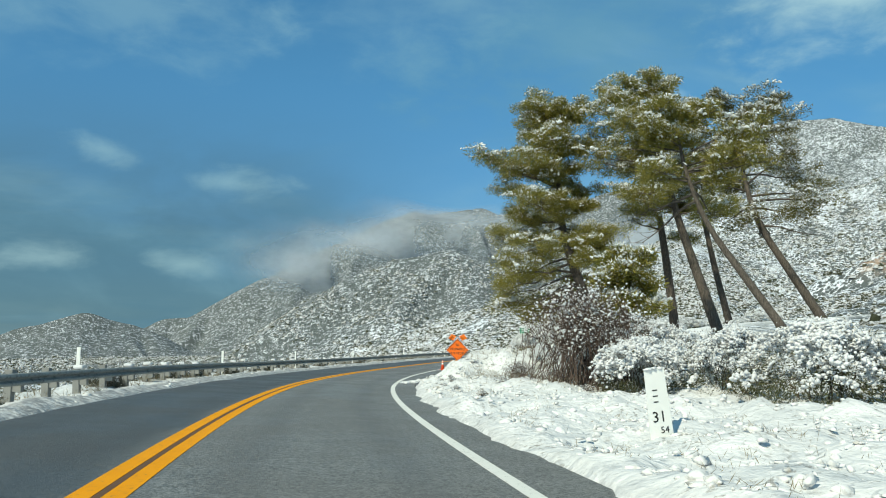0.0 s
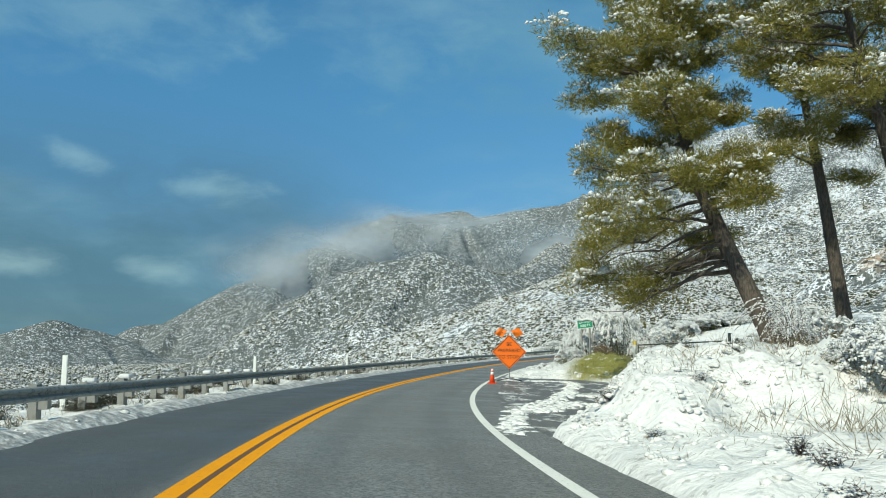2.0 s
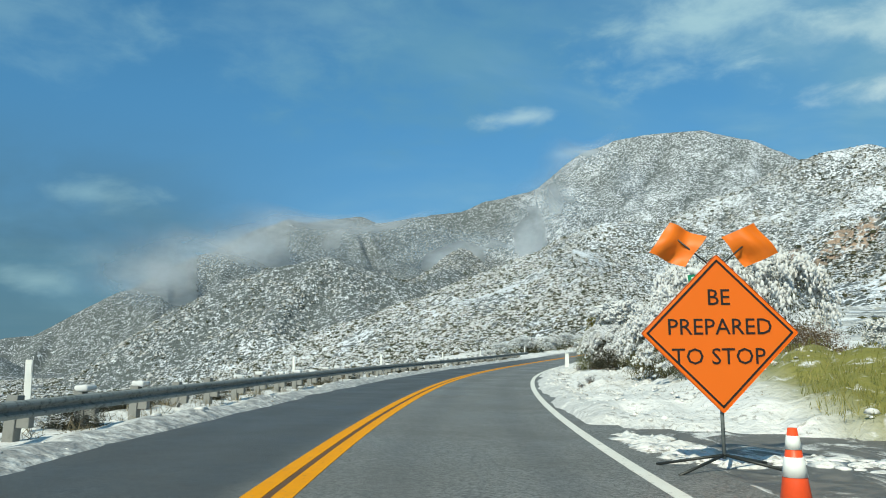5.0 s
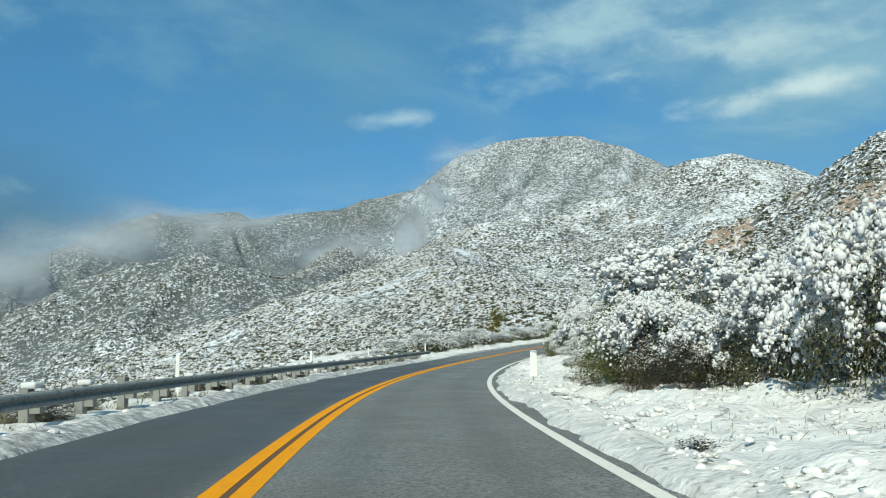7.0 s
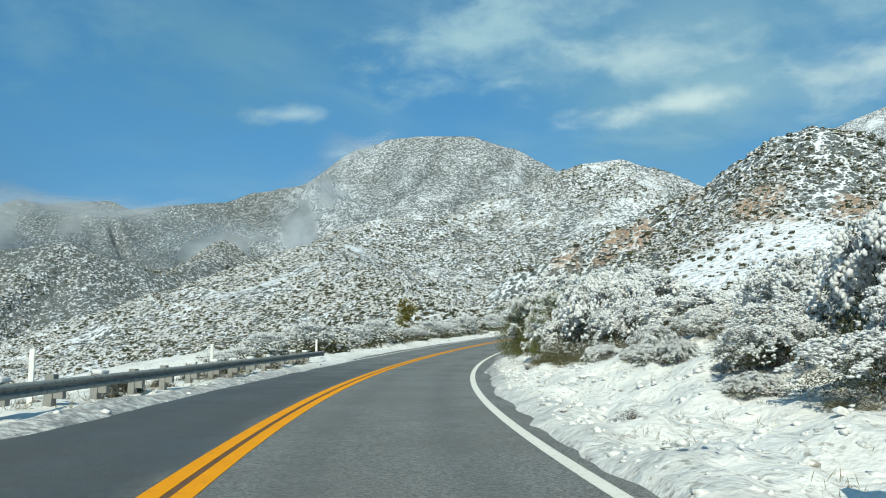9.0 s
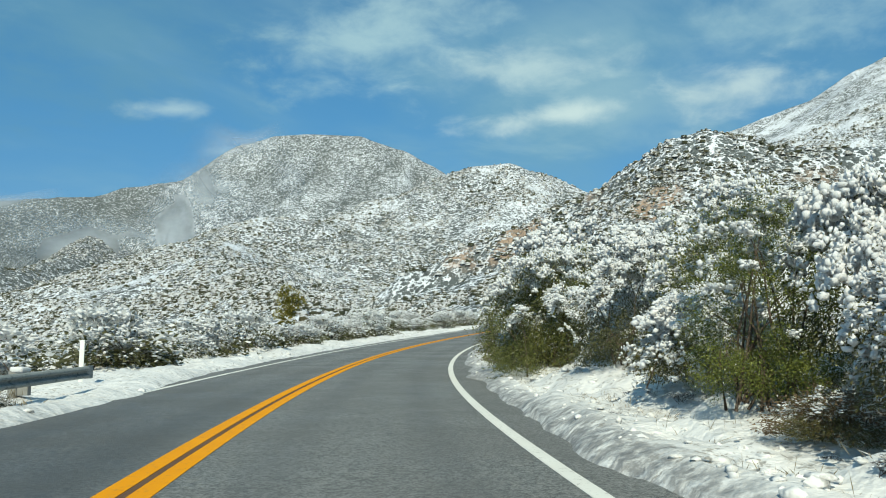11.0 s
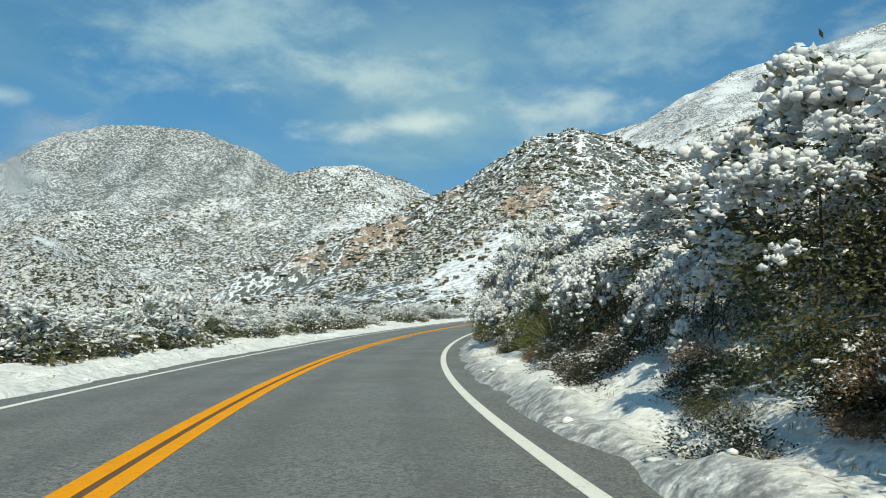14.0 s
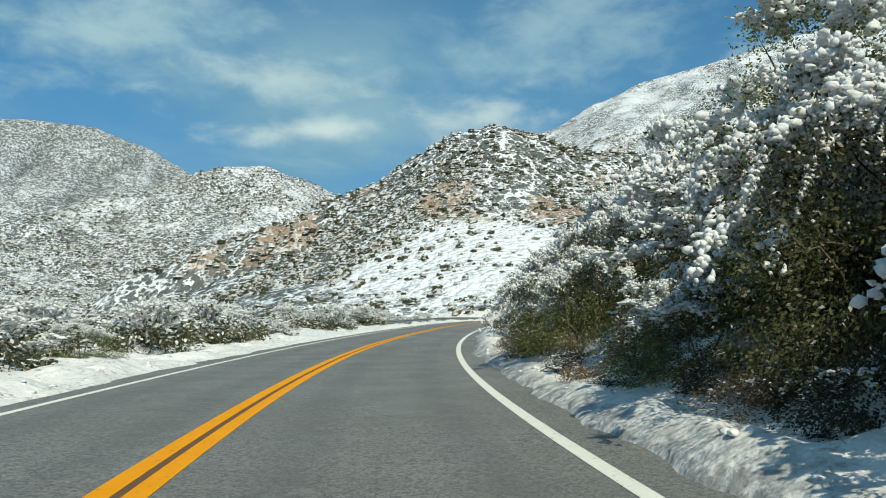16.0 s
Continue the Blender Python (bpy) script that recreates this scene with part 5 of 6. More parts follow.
def twig_shrub(seed, R, H, n, label, foot=0.5):
    r = np.random.default_rng(seed)
    root = thing("bare_shrub", Matrix(), label, "shrub", "roadside shrubs")
    st, sn = Heap(), []
    for i in range(n):
        a, e = r.random() * 6.283, 0.15 + 0.85 * r.random()
        top = np.array([math.cos(a) * R * e, math.sin(a) * R * e, H * (1.05 - 0.45 * e ** 2) * (0.75 + 0.3 * r.random())])
        b = np.array([foot * R * r.normal(), foot * R * r.normal(), -0.1])
        t = np.linspace(0, 1, 6)[:, None]
        path = b * (1 - t) + top * t + np.array([0, 0, 0.16 * H]) * np.sin(t * 3.14) + 0.055 * r.normal(size=(6, 3))
        st.add(*tube(path, np.linspace(0.009, 0.003, 6), 3))
        for q in range(7):
            c = path[2 + q % 4]
            e2 = c + np.array([r.normal() * 0.16, r.normal() * 0.16, 0.10 + 0.18 * r.random()]) * H / 2
            st.add(*tube(np.array([c, (c + e2) / 2 + 0.02 * r.normal(size=3), e2]), [0.005, 0.004, 0.002], 3))
            if r.random() < 0.55:
                sn.append((c * 0.4 + e2 * 0.6) + np.array([0, 0, 0.012]))
            if r.random() < 0.55:
                sn.append(e2)
    part("branchwork", st.mesh("branchwork", M_REDTWIG), root, kind="stuff")
    sn = np.array(sn)
    V, F = lumps(sn, 0.012 + 0.026 * r.random(len(sn)) ** 2.5, r, 0.8)
    part("snow", np_mesh("snow", V, F, M_SNOW), root, "snow caught on the twigs", kind="stuff")
    return root


BARE = [twig_shrub(60, 1.6, 2.2, 270, "leafless reddish shrub with snow caught in its twigs"), twig_shrub(61, 1.1, 1.5, 150, "leafless brown shrub, snow on its twigs")]


TWIGLET = [twig_shrub(62, 0.35, 0.55, 26, "low tuft of bare twigs sticking out of the snow", 0.2), twig_shrub(63, 0.5, 0.45, 30, "low tuft of bare twigs sticking out of the snow", 0.25)]


def arched_shrub(seed, label):
    """Long stems bent over to the ground by the snow that lies along them."""
    r = np.random.default_rng(seed)
    root = thing("bent_shrub", Matrix(), label, "shrub", "roadside shrubs")
    st, sn, size = Heap(), [], []
    for i in range(34):
        a = 2.9 + 0.75 * r.normal()
        reach, top = 1.3 + 1.6 * r.random(), 0.9 + 0.9 * r.random()
        t = np.linspace(0, 1, 12)
        path = np.stack([math.cos(a) * reach * t ** 1.2, math.sin(a) * reach * t ** 1.2, top * np.sin(t * 2.75) * (1 - 0.15 * t)], 1) + 0.03 * r.normal(size=(12, 3)) + np.array([0.2 * r.normal(), 0.2 * r.normal(), -0.1])
        st.add(*tube(path, np.linspace(0.014, 0.004, 12), 4))
        for k in range(54):
            q = 0.2 + 0.78 * r.random()
            sn.append([np.interp(q, t, path[:, b]) for b in range(3)])
            size.append(0.016 + 0.018 * r.random())
    part("branchwork", st.mesh("branchwork", M_TWIG), root, kind="stuff")
    V, F = lumps(np.array(sn) + np.array([0, 0, 0.02]), np.array(size), r, 0.8, wob=0.35)
    part("snow", np_mesh("snow", V, F, M_SNOW), root, "snow lying along the stems", kind="stuff")
    return root


BENT = [arched_shrub(64, "shrub bent over in arches by snow along its stems")]


def yucca(seed):
    r = np.random.default_rng(seed)
    root = thing("yucca", Matrix(), "yucca rosette of stiff grey-green blades beside the snowbank", "yucca", "yuccas on the bank")
    n = 320
    d = unit(r, n)
    d[:, 2] = np.abs(d[:, 2]) * 1.1 - 0.15
    L = 0.46 + 0.20 * r.random(n)
    lf = Heap()
    lf.add(*blades(np.array([0, 0, 0.26]) + d * 0.05, d + np.array([0, 0, -0.05]), L, 0.022, r), np.repeat(0.04 + 0.1 * r.random(n), 4))
    part("foliage", lf.mesh("foliage", M_YUCCA, False), root, kind="stuff")
    bm = bmesh.new()
    rod(bm, (0, 0, -0.15), (0, 0, 0.27), 0.09, 0.07, 10)
    part("stump", bm_mesh("stump", bm, M_TWIG, True), root)
    return root


YUCCA = [yucca(70), yucca(71)]
_used = set()


def plant(kinds, s, u, size=1.0, tall=1.0, lift=0.0, r=rng, which=None):
    """Sets one of the kinds on the ground beside the road, turned and sized anew."""
    if (kinds is FROSTED and (u < -5 or u > 12.4)) or (kinds is TALL and u > 13):
        kinds = FAINT
    if kinds is TALL and u > 8.1:
        kinds, which = FARTALL, None
    k = kinds[int(r.integers(len(kinds))) if which is None else which]
    if u > 4 and tall > 0.75 and (kinds in (FROSTED, TALL, FARTALL)):
        tall *= 1.12 + 0.25 * float(sstep(174, 180, s) * (1 - sstep(190, 198, s)) * sstep(8.6, 7.6, u))
    if s > 138 and u > 4:
        lift -= 0.22
        u = max(u - 0.55 * float(sstep(138, 143, s) * (1 - sstep(8, 10, u))), 4.95)
    p = ground_at(s, u)
    m = Matrix.Translation(p + Vector((0, 0, lift - 0.03))) @ Matrix.Rotation(r.random() * 6.283, 4, "Z") @ Matrix.Diagonal((size * (0.9 + 0.2 * r.random()), size * (0.9 + 0.2 * r.random()), size * tall, 1))
    if k.name not in _used:
        _used.add(k.name)
        k.matrix_basis = m
        return k
    c = copy_thing(k, m)
    return c


# verge before the turnout
for s, u, size, tall, kind, w in ((27.3, 8.7, 1.1, 1.15, BARE, 0), (31.2, 11.2, 0.9, 0.9, FROSTED, 0), (31.6, 8.8, 0.6, 0.6, OLIVE, 0), (29.4, 9.6, 0.9, 0.75, FROSTED, 1), (35.2, 8.2, 0.6, 0.70, BARE, 1), (30.2, 11.0, 0.8, 0.85, FROSTED, 2),
                                  (27.5, 10.4, 0.9, 0.98, FROSTED, 1), (23.5, 11.2, 1.0, 0.92, FROSTED, 2), (20.8, 11.8, 1.1, 0.80, FROSTED, 0), (25.2, 9.7, 0.9, 0.85, FROSTED, 0), (28.6, 11.8, 1.0, 0.95, FROSTED, 2),
                                  (19.5, 13.8, 0.8, 0.50, FROSTED, 1), (25.5, 13.5, 0.9, 0.95, FROSTED, 1), (29.5, 13.8, 0.8, 0.60, FROSTED, 2), (34.5, 12.0, 0.9, 0.80, FROSTED, 1),
                                  (40.5, 10.2, 0.9, 0.85, FROSTED, 2), (42.0, 12.3, 1.0, 0.90, FROSTED, 0), (38.5, 14.5, 0.9, 0.90, FROSTED, 2), (45.0, 15.0, 0.9, 0.70, FROSTED, 1),
                                  (48.5, 11.8, 0.75, 0.90, BARE, 1), (49.8, 13.2, 0.9, 0.80, FROSTED, 0), (54.0, 15.5, 0.9, 0.80, BARE, 0), (58.5, 17.0, 1.1, 0.90, FROSTED, 1), (62.0, 17.5, 1.1, 0.80, BARE, 1),
                                  (52.0, 18.5, 0.8, 0.70, FROSTED, 2), (15.5, 15.5, 0.9, 0.50, FROSTED, 0), (22.0, 17.0, 0.9, 0.60, FROSTED, 1), (30.5, 18.0, 0.9, 0.60, FROSTED, 2), (40.0, 19.0, 0.8, 0.70, BARE, 1)):
    plant(kind, s, u, size, tall, which=w)
_r = np.random.default_rng(5)
for s, u, size, tall, w in ((32.6, 9.9, 0.85, 0.85, 0), (34.2, 10.8, 0.95, 0.90, 1), (35.6, 11.6, 0.9, 0.90, 2), (31.4, 8.9, 0.6, 0.70, 1)):
    plant(FROSTED, s, u, size, tall, r=_r, which=w)
for s, u, size in ((48.6, 12.0, 0.72), (49.6, 13.0, 0.6), (46.8, 11.2, 0.55)):
    plant(BENT, s, u, size, 1.15, 0.1)
for i in range(90):
    s = 24 + 24 * rng.random() if i < 30 else 84 + 54 * rng.random()
    plant(TWIGLET, s, float(edges(np.array([s]))[1][0]) + 0.7 + 6.0 * rng.random() ** 1.2, 0.35 + 0.5 * rng.random(), 0.8)
for i in range(22):
    plant(TWIGLET if i % 3 else SAGE, 22 + 26 * rng.random(), 9.0 + 3.5 * rng.random(), 0.30 + 0.35 * rng.random(), 0.85)
for i in range(30):
    plant(FROSTED if i % 3 else OLIVE, 102 + 24 * rng.random(), 6.6 + 3.4 * rng.random(), 0.28 + 0.25 * rng.random(), 0.8)
# bank between the gate and the bend
for s, u, size, tall, kind, w in ((80.2, 7.4, 0.7, 0.80, FROSTED, 0), (84.3, 7.7, 1.2, 1.45, FROSTED, 1), (85.5, 8.6, 1.35, 1.60, FROSTED, 2), (83.5, 10.6, 1.2, 1.55, FROSTED, 0), (87.6, 9.6, 1.2, 1.26, FROSTED, 1),
                                  (78.0, 11.8, 0.9, 0.80, FROSTED, 2), (77.5, 9.4, 0.7, 0.80, DARK, 1), (79.5, 13.5, 1.2, 1.03, FROSTED, 0),
                                  (91.9, 9.0, 1.3, 1.18, FROSTED, 0), (94.6, 8.7, 1.35, 0.97, FROSTED, 2), (97.0, 8.3, 1.25, 0.95, FROSTED, 1), (98.6, 7.2, 1.0, 1.03, FROSTED, 0), (96.0, 6.9, 0.85, 0.75, DARK, 0),
                                  (98.2, 9.9, 1.2, 0.84, TALL, 1), (100.2, 7.9, 1.0, 0.80, TALL, 0), (101.6, 9.0, 1.25, 0.78, TALL, 2), (103.6, 9.6, 1.15, 0.82, TALL, 0), (100.6, 6.9, 0.6, 0.70, DARK, 0), (102.6, 7.6, 0.7, 0.70, DARK, 0), (93.5, 11.4, 1.3, 1.31, FROSTED, 1), (105.8, 10.4, 0.9, 0.98, FROSTED, 0),
                                  (108.2, 9.4, 0.95, 0.90, FROSTED, 1), (110.4, 8.9, 0.9, 0.90, FROSTED, 2), (112.4, 9.6, 1.1, 1.11, FROSTED, 0), (114.6, 8.6, 0.85, 0.85, FROSTED, 1), (116.4, 10.2, 1.2, 0.91, FROSTED, 2),
                                  (109.0, 11.8, 1.2, 1.27, FROSTED, 1), (119.5, 11.2, 1.25, 0.83, FROSTED, 0), (122.5, 9.6, 1.1, 0.90, FROSTED, 1), (124.5, 8.4, 1.0, 0.98, FROSTED, 2), (126.8, 7.9, 1.2, 1.13, FROSTED, 0),
                                  (128.4, 6.9, 0.95, 1.06, FROSTED, 1), (129.6, 6.1, 0.8, 0.80, DARK, 1), (130.6, 7.6, 1.1, 1.15, FROSTED, 2), (133.4, 6.5, 0.95, 1.00, FROSTED, 1), (135.0, 7.8, 1.1, 1.10, TALL, 0),
                                  (137.5, 6.7, 0.85, 0.98, TALL, 1), (126.0, 10.6, 1.3, 0.61, FROSTED, 1), (131.0, 10.0, 1.3, 0.92, FROSTED, 0), (139.6, 7.6, 1.0, 1.09, FROSTED, 2), (141.6, 6.3, 0.9, 0.82, TALL, 2)):
    plant(kind, s, u, size, tall, which=w)
for s, u, size, tall, kind, w in ((127.4, 6.4, 1.0, 1.05, OLIVE, 0), (126.2, 6.5, 1.15, 1.10, OLIVE, 0), (124.4, 7.0, 1.05, 1.00, OLIVE, 0), (123.0, 7.6, 0.9, 0.90, OLIVE, 0), (131.4, 6.4, 0.60, 0.95, TOYON, 0), (129.4, 6.2, 0.85, 0.90, OLIVE, 0), (125.8, 7.0, 0.7, 0.70, OLIVE, 0), (99.6, 6.9, 0.95, 0.90, TALL, 0), (101.4, 7.2, 1.0, 0.95, TALL, 0), (98.0, 6.5, 0.75, 0.70, OLIVE, 0), (100.3, 6.0, 0.6, 0.60, OLIVE, 0),
                                  (98.2, 6.7, 0.85, 2.10, BARE, 1), (82.5, 7.6, 0.9, 0.90, OLIVE, 0), (84.6, 7.9, 0.8, 0.90, OLIVE, 0), (110.5, 7.7, 0.7, 0.64, FROSTED, 0), (113.4, 7.9, 0.75, 0.69, FROSTED, 2),
                                  (183.4, 6.8, 1.1, 0.78, TALL, 1), (181.0, 7.4, 1.05, 0.74, TALL, 2), (179.9, 6.0, 0.7, 0.80, OLIVE, 0), (168.0, 5.8, 0.6, 0.70, DARK, 1), (171.0, 5.2, 0.5, 0.60, DARK, 1), (172.3, 5.6, 0.55, 0.70, DARK, 1), (170.1, 5.8, 0.6, 0.80, DARK, 0), (173.9, 5.3, 0.45, 0.60, DARK, 1), (176.4, 6.2, 0.9, 0.95, DARK, 0), (178.2, 6.8, 0.95, 1.00, DARK, 0), (177.2, 7.4, 0.9, 0.90, TALL, 0), (182.6, 6.0, 0.85, 0.95, DARK, 0), (186.4, 6.1, 0.85, 0.74, TALL, 2), (188.6, 6.4, 0.9, 0.90, DARK, 0), (191.6, 5.8, 0.8, 0.85, DARK, 0), (193.8, 7.4, 1.0, 0.90, TALL, 1), (197.2, 6.0, 0.8, 0.90, DARK, 0),
                                  (166.4, 6.3, 0.8, 0.90, DARK, 0), (174.4, 6.7, 0.8, 0.85, TALL, 0), (149.9, 6.5, 0.6, 0.80, TALL, 1), (156.4, 5.6, 0.75, 0.90, OLIVE, 0), (150.2, 5.5, 0.6, 0.80, OLIVE, 0), (166.0, 5.5, 0.6, 0.70, OLIVE, 0), (183.0, 5.5, 0.7, 0.80, OLIVE, 0), (190.0, 5.2, 0.7, 0.80, OLIVE, 0)):
    plant(kind, s, u, size, tall, which=w)
# the steep bank on the inside of the bend
for s, u, size, tall, kind, w in ((142.6, 6.3, 1.0, 1.15, TALL, 0), (144.6, 6.5, 1.05, 1.25, TALL, 2), (143.5, 7.4, 1.15, 1.02, TALL, 0), (145.6, 6.6, 0.9, 1.03, FROSTED, 1), (147.0, 8.4, 1.25, 0.84, TALL, 1), (148.4, 7.0, 0.95, 0.97, TALL, 2), (149.4, 5.9, 0.8, 0.90, DARK, 0), (150.6, 6.800000000000001, 0.5, 0.50, DARK, 0),
                                  (152.4, 6.0, 0.5, 0.50, DARK, 0), (153.0, 6.1, 0.8, 0.95, DARK, 1), (154.2, 6.9, 0.9, 0.98, FROSTED, 0), (155.8, 6.2, 0.95, 0.92, TALL, 1), (157.6, 7.0, 1.0, 0.97, TALL, 0), (158.8, 5.6, 0.7, 0.70, DARK, 0),
                                  (159.4, 8.0, 1.0, 0.83, TALL, 2), (161.0, 7.0, 1.1, 0.78, TALL, 1), (162.8, 8.4, 1.15, 0.83, TALL, 0), (163.8, 6.4, 0.8, 0.80, DARK, 1), (165.4, 7.2, 1.0, 0.94, FROSTED, 2), (166.8, 8.6, 1.2, 0.63, TALL, 1),
                                  (168.4, 6.4, 0.75, 0.95, DARK, 0), (170.4, 7.4, 1.05, 0.94, FROSTED, 0), (172.8, 7.6, 1.1, 0.73, TALL, 1), (174.6, 8.6, 1.15, 1.09, FROSTED, 1), (175.6, 6.6, 0.85, 0.80, DARK, 1),
                                  (176.9, 9.8, 1.25, 0.69, TALL, 0), (178.6, 8.0, 1.15, 0.77, TALL, 1), (180.6, 7.6, 1.0, 1.00, DARK, 0), (182.4, 8.8, 1.2, 0.64, TALL, 2), (184.2, 7.4, 1.05, 0.80, TALL, 1), (186.2, 7.2, 1.0, 0.94, FROSTED, 0),
                                  (187.6, 5.9, 0.8, 0.90, DARK, 0), (188.4, 8.4, 1.2, 0.75, TALL, 0), (190.6, 7.0, 1.05, 1.00, DARK, 1), (191.0, 9.2, 1.25, 0.75, TALL, 1), (193.0, 6.4, 0.95, 0.82, TALL, 2), (194.6, 6.0, 0.9, 0.82, TALL, 1),
                                  (196.6, 7.2, 1.1, 1.15, FROSTED, 1), (199.0, 6.4, 0.95, 0.95, DARK, 0), (200.6, 7.8, 1.1, 1.02, TALL, 0), (203.4, 6.6, 1.0, 1.09, FROSTED, 2), (206.0, 7.4, 1.1, 0.97, TALL, 1), (209.5, 6.8, 1.1, 1.09, FROSTED, 0),
                                  (213.0, 7.0, 1.1, 0.92, TALL, 2), (195.6, 9.4, 1.3, 0.97, TALL, 0), (203.0, 9.8, 1.3, 1.26, FROSTED, 0), (186.0, 10.6, 1.4, 0.55, TALL, 2), (168.5, 11.0, 1.4, 0.83, FROSTED, 2), (156.5, 10.4, 1.3, 1.07, FROSTED, 1),
                                  (145.0, 10.2, 1.3, 0.99, FROSTED, 0), (180.0, 12.0, 1.4, 1.15, FROSTED, 1), (163.0, 11.6, 1.3, 0.71, TALL, 0)):
    plant(kind, s, u, size, tall, which=w)
for s, u, size, tall, kind, w in ((149.0, 10.6, 1.15, 0.80, TALL, 1), (151.5, 11.2, 1.2, 0.76, TALL, 1), (155.3, 9.9, 1.15, 0.80, TALL, 1), (154.2, 11.6, 1.2, 0.71, TALL, 1), (157.8, 10.6, 1.2, 0.76, TALL, 0), (157.6, 12.4, 1.2, 0.71, TALL, 1),
                                  (161.0, 10.2, 1.2, 0.61, TALL, 1), (164.6, 10.0, 1.15, 0.61, TALL, 1), (170.0, 9.6, 1.15, 0.61, TALL, 1), (173.5, 10.2, 1.15, 0.67, TALL, 1), (180.4, 10.0, 1.15, 0.71, TALL, 1), (189.5, 10.6, 1.2, 0.62, TALL, 1), (198.5, 9.2, 1.1, 0.76, TALL, 1)):
    plant(kind, s, u, size, tall, which=w)
for s, u, size in ((152.2, 6.6, 1.1), (153.6, 5.9, 0.7), (163.2, 6.3, 1.25), (173.5, 6.55, 1.2), (179.0, 6.2, 0.7)):
    plant(YUCCA, s, u, size, lift=-0.12)
for s, u, size, w in ((161.5, 5.4, 0.75, 0), (150.8, 5.3, 0.8, 1), (156.4, 5.3, 0.7, 1), (189.2, 5.2, 0.7, 1), (196.0, 5.0, 0.7, 0), (198.2, 5.3, 0.8, 1)):
    plant(DARK, s, u, size, 1.0, which=w)
for s, u, size, tall, kind, w in ((145.8, 6.2, 0.8, 0.9, DARK, 0), (148.2, 6.1, 1.1, 1.0, DARK, 0), (146.6, 6.8, 0.9, 0.8, TALL, 2), (150.8, 5.9, 0.55, 0.9, DARK, 0),
                                  (143.6, 6.2, 0.85, 0.9, OLIVE, 0), (149.6, 7.0, 0.8, 0.7, FROSTED, 1), (151.6, 6.8, 0.5, 1.0, DARK, 0), (153.4, 7.2, 0.6, 1.0, DARK, 0), (169.4, 5.9, 0.8, 0.9, DARK, 0)):
    plant(kind, s, u, size, tall, which=w)
for i in range(60):
    plant(DARK, 142 + 60 * rng.random(), 6.0 + 1.4 * rng.random(), 0.55 + 0.45 * rng.random(), 0.75 + 0.3 * rng.random())
for i in range(26):
    plant(OLIVE if i % 2 else DARK, 142 + 58 * rng.random(), 6.0 + 1.4 * rng.random(), 0.7 + 0.35 * rng.random(), 0.8 + 0.3 * rng.random())
plant(FROSTED, 157.3, 7.1, 1.2, 1.05, which=0)
plant(FROSTED, 179.4, 7.2, 1.3, 1.2, which=2)
plant(FROSTED, 180.6, 6.5, 1.0, 1.1, which=1)
for s, u, size, tall, w in ((146.6, 7.7, 1.0, 1.0, 0), (185.4, 7.6, 1.0, 1.05, 1)):
    plant(TOYON, s, u, size, tall, which=w)
# across the road
for i in range(165):
    s = 134 + 150 * rng.random() ** 1.1
    u = -6.6 - 28 * rng.random() ** 1.5 - (1.4 if s < 150 else 0)
    kind = FROSTED if rng.random() < 0.40 else SAGE
    plant(kind, s, u, 0.55 + 0.5 * rng.random(), 0.70 + 0.35 * rng.random())
for s, u in ((152, -6.9), (160, -6.7), (168, -6.6), (176, -6.5), (186, -6.6), (194, -6.8), (203, -6.6), (212, -6.7)):
    plant(FAINT, s, u, 1.25, 1.0)
for i in range(70):
    plant(FAINT, 141 + 105 * rng.random(), -6.5 - 5.5 * rng.random() ** 1.3, 0.75 + 0.65 * rng.random(), 0.8 + 0.35 * rng.random())
for s, u, size, tall, w in ((148.0, -7.0, 0.62, 0.62, 0), (155.5, -6.9, 0.70, 0.60, 1), (163.5, -7.2, 0.66, 0.65, 2), (171.0, -6.9, 0.72, 0.60, 0), (181.0, -7.0, 0.75, 0.62, 1), (190.0, -7.2, 0.8, 0.7, 0), (199.0, -7.0, 0.8, 0.7, 2), (209.0, -7.2, 0.9, 0.7, 1)):
    plant(TALL, s, u, size, tall, which=w)
for i in range(60):
    plant(OLIVE if rng.random() < 0.3 else SAGE, 6 + 130 * rng.random(), -4.6 - 0.9 * rng.random(), 0.25 + 0.2 * rng.random(), 0.7)
for i in range(90):
    plant(DARK, 6 + 130 * rng.random(), -4.4 - 0.9 * rng.random(), 0.30 + 0.30 * rng.random(), 0.8, which=0)
for i in range(80):
    plant(SAGE, 4 + 134 * rng.random(), -4.75 - 1.2 * rng.random(), 0.35 + 0.35 * rng.random(), 0.7)
for i in range(85):
    s = 5 + 135 * rng.random()
    plant(FROSTED if rng.random() < 0.5 else SAGE, s, 14.5 + 21 * rng.random() + (3 if 45 < s < 80 else 0), 0.6 + 0.5 * rng.random(), 0.65)

# ---- loose cover that nobody could count ----


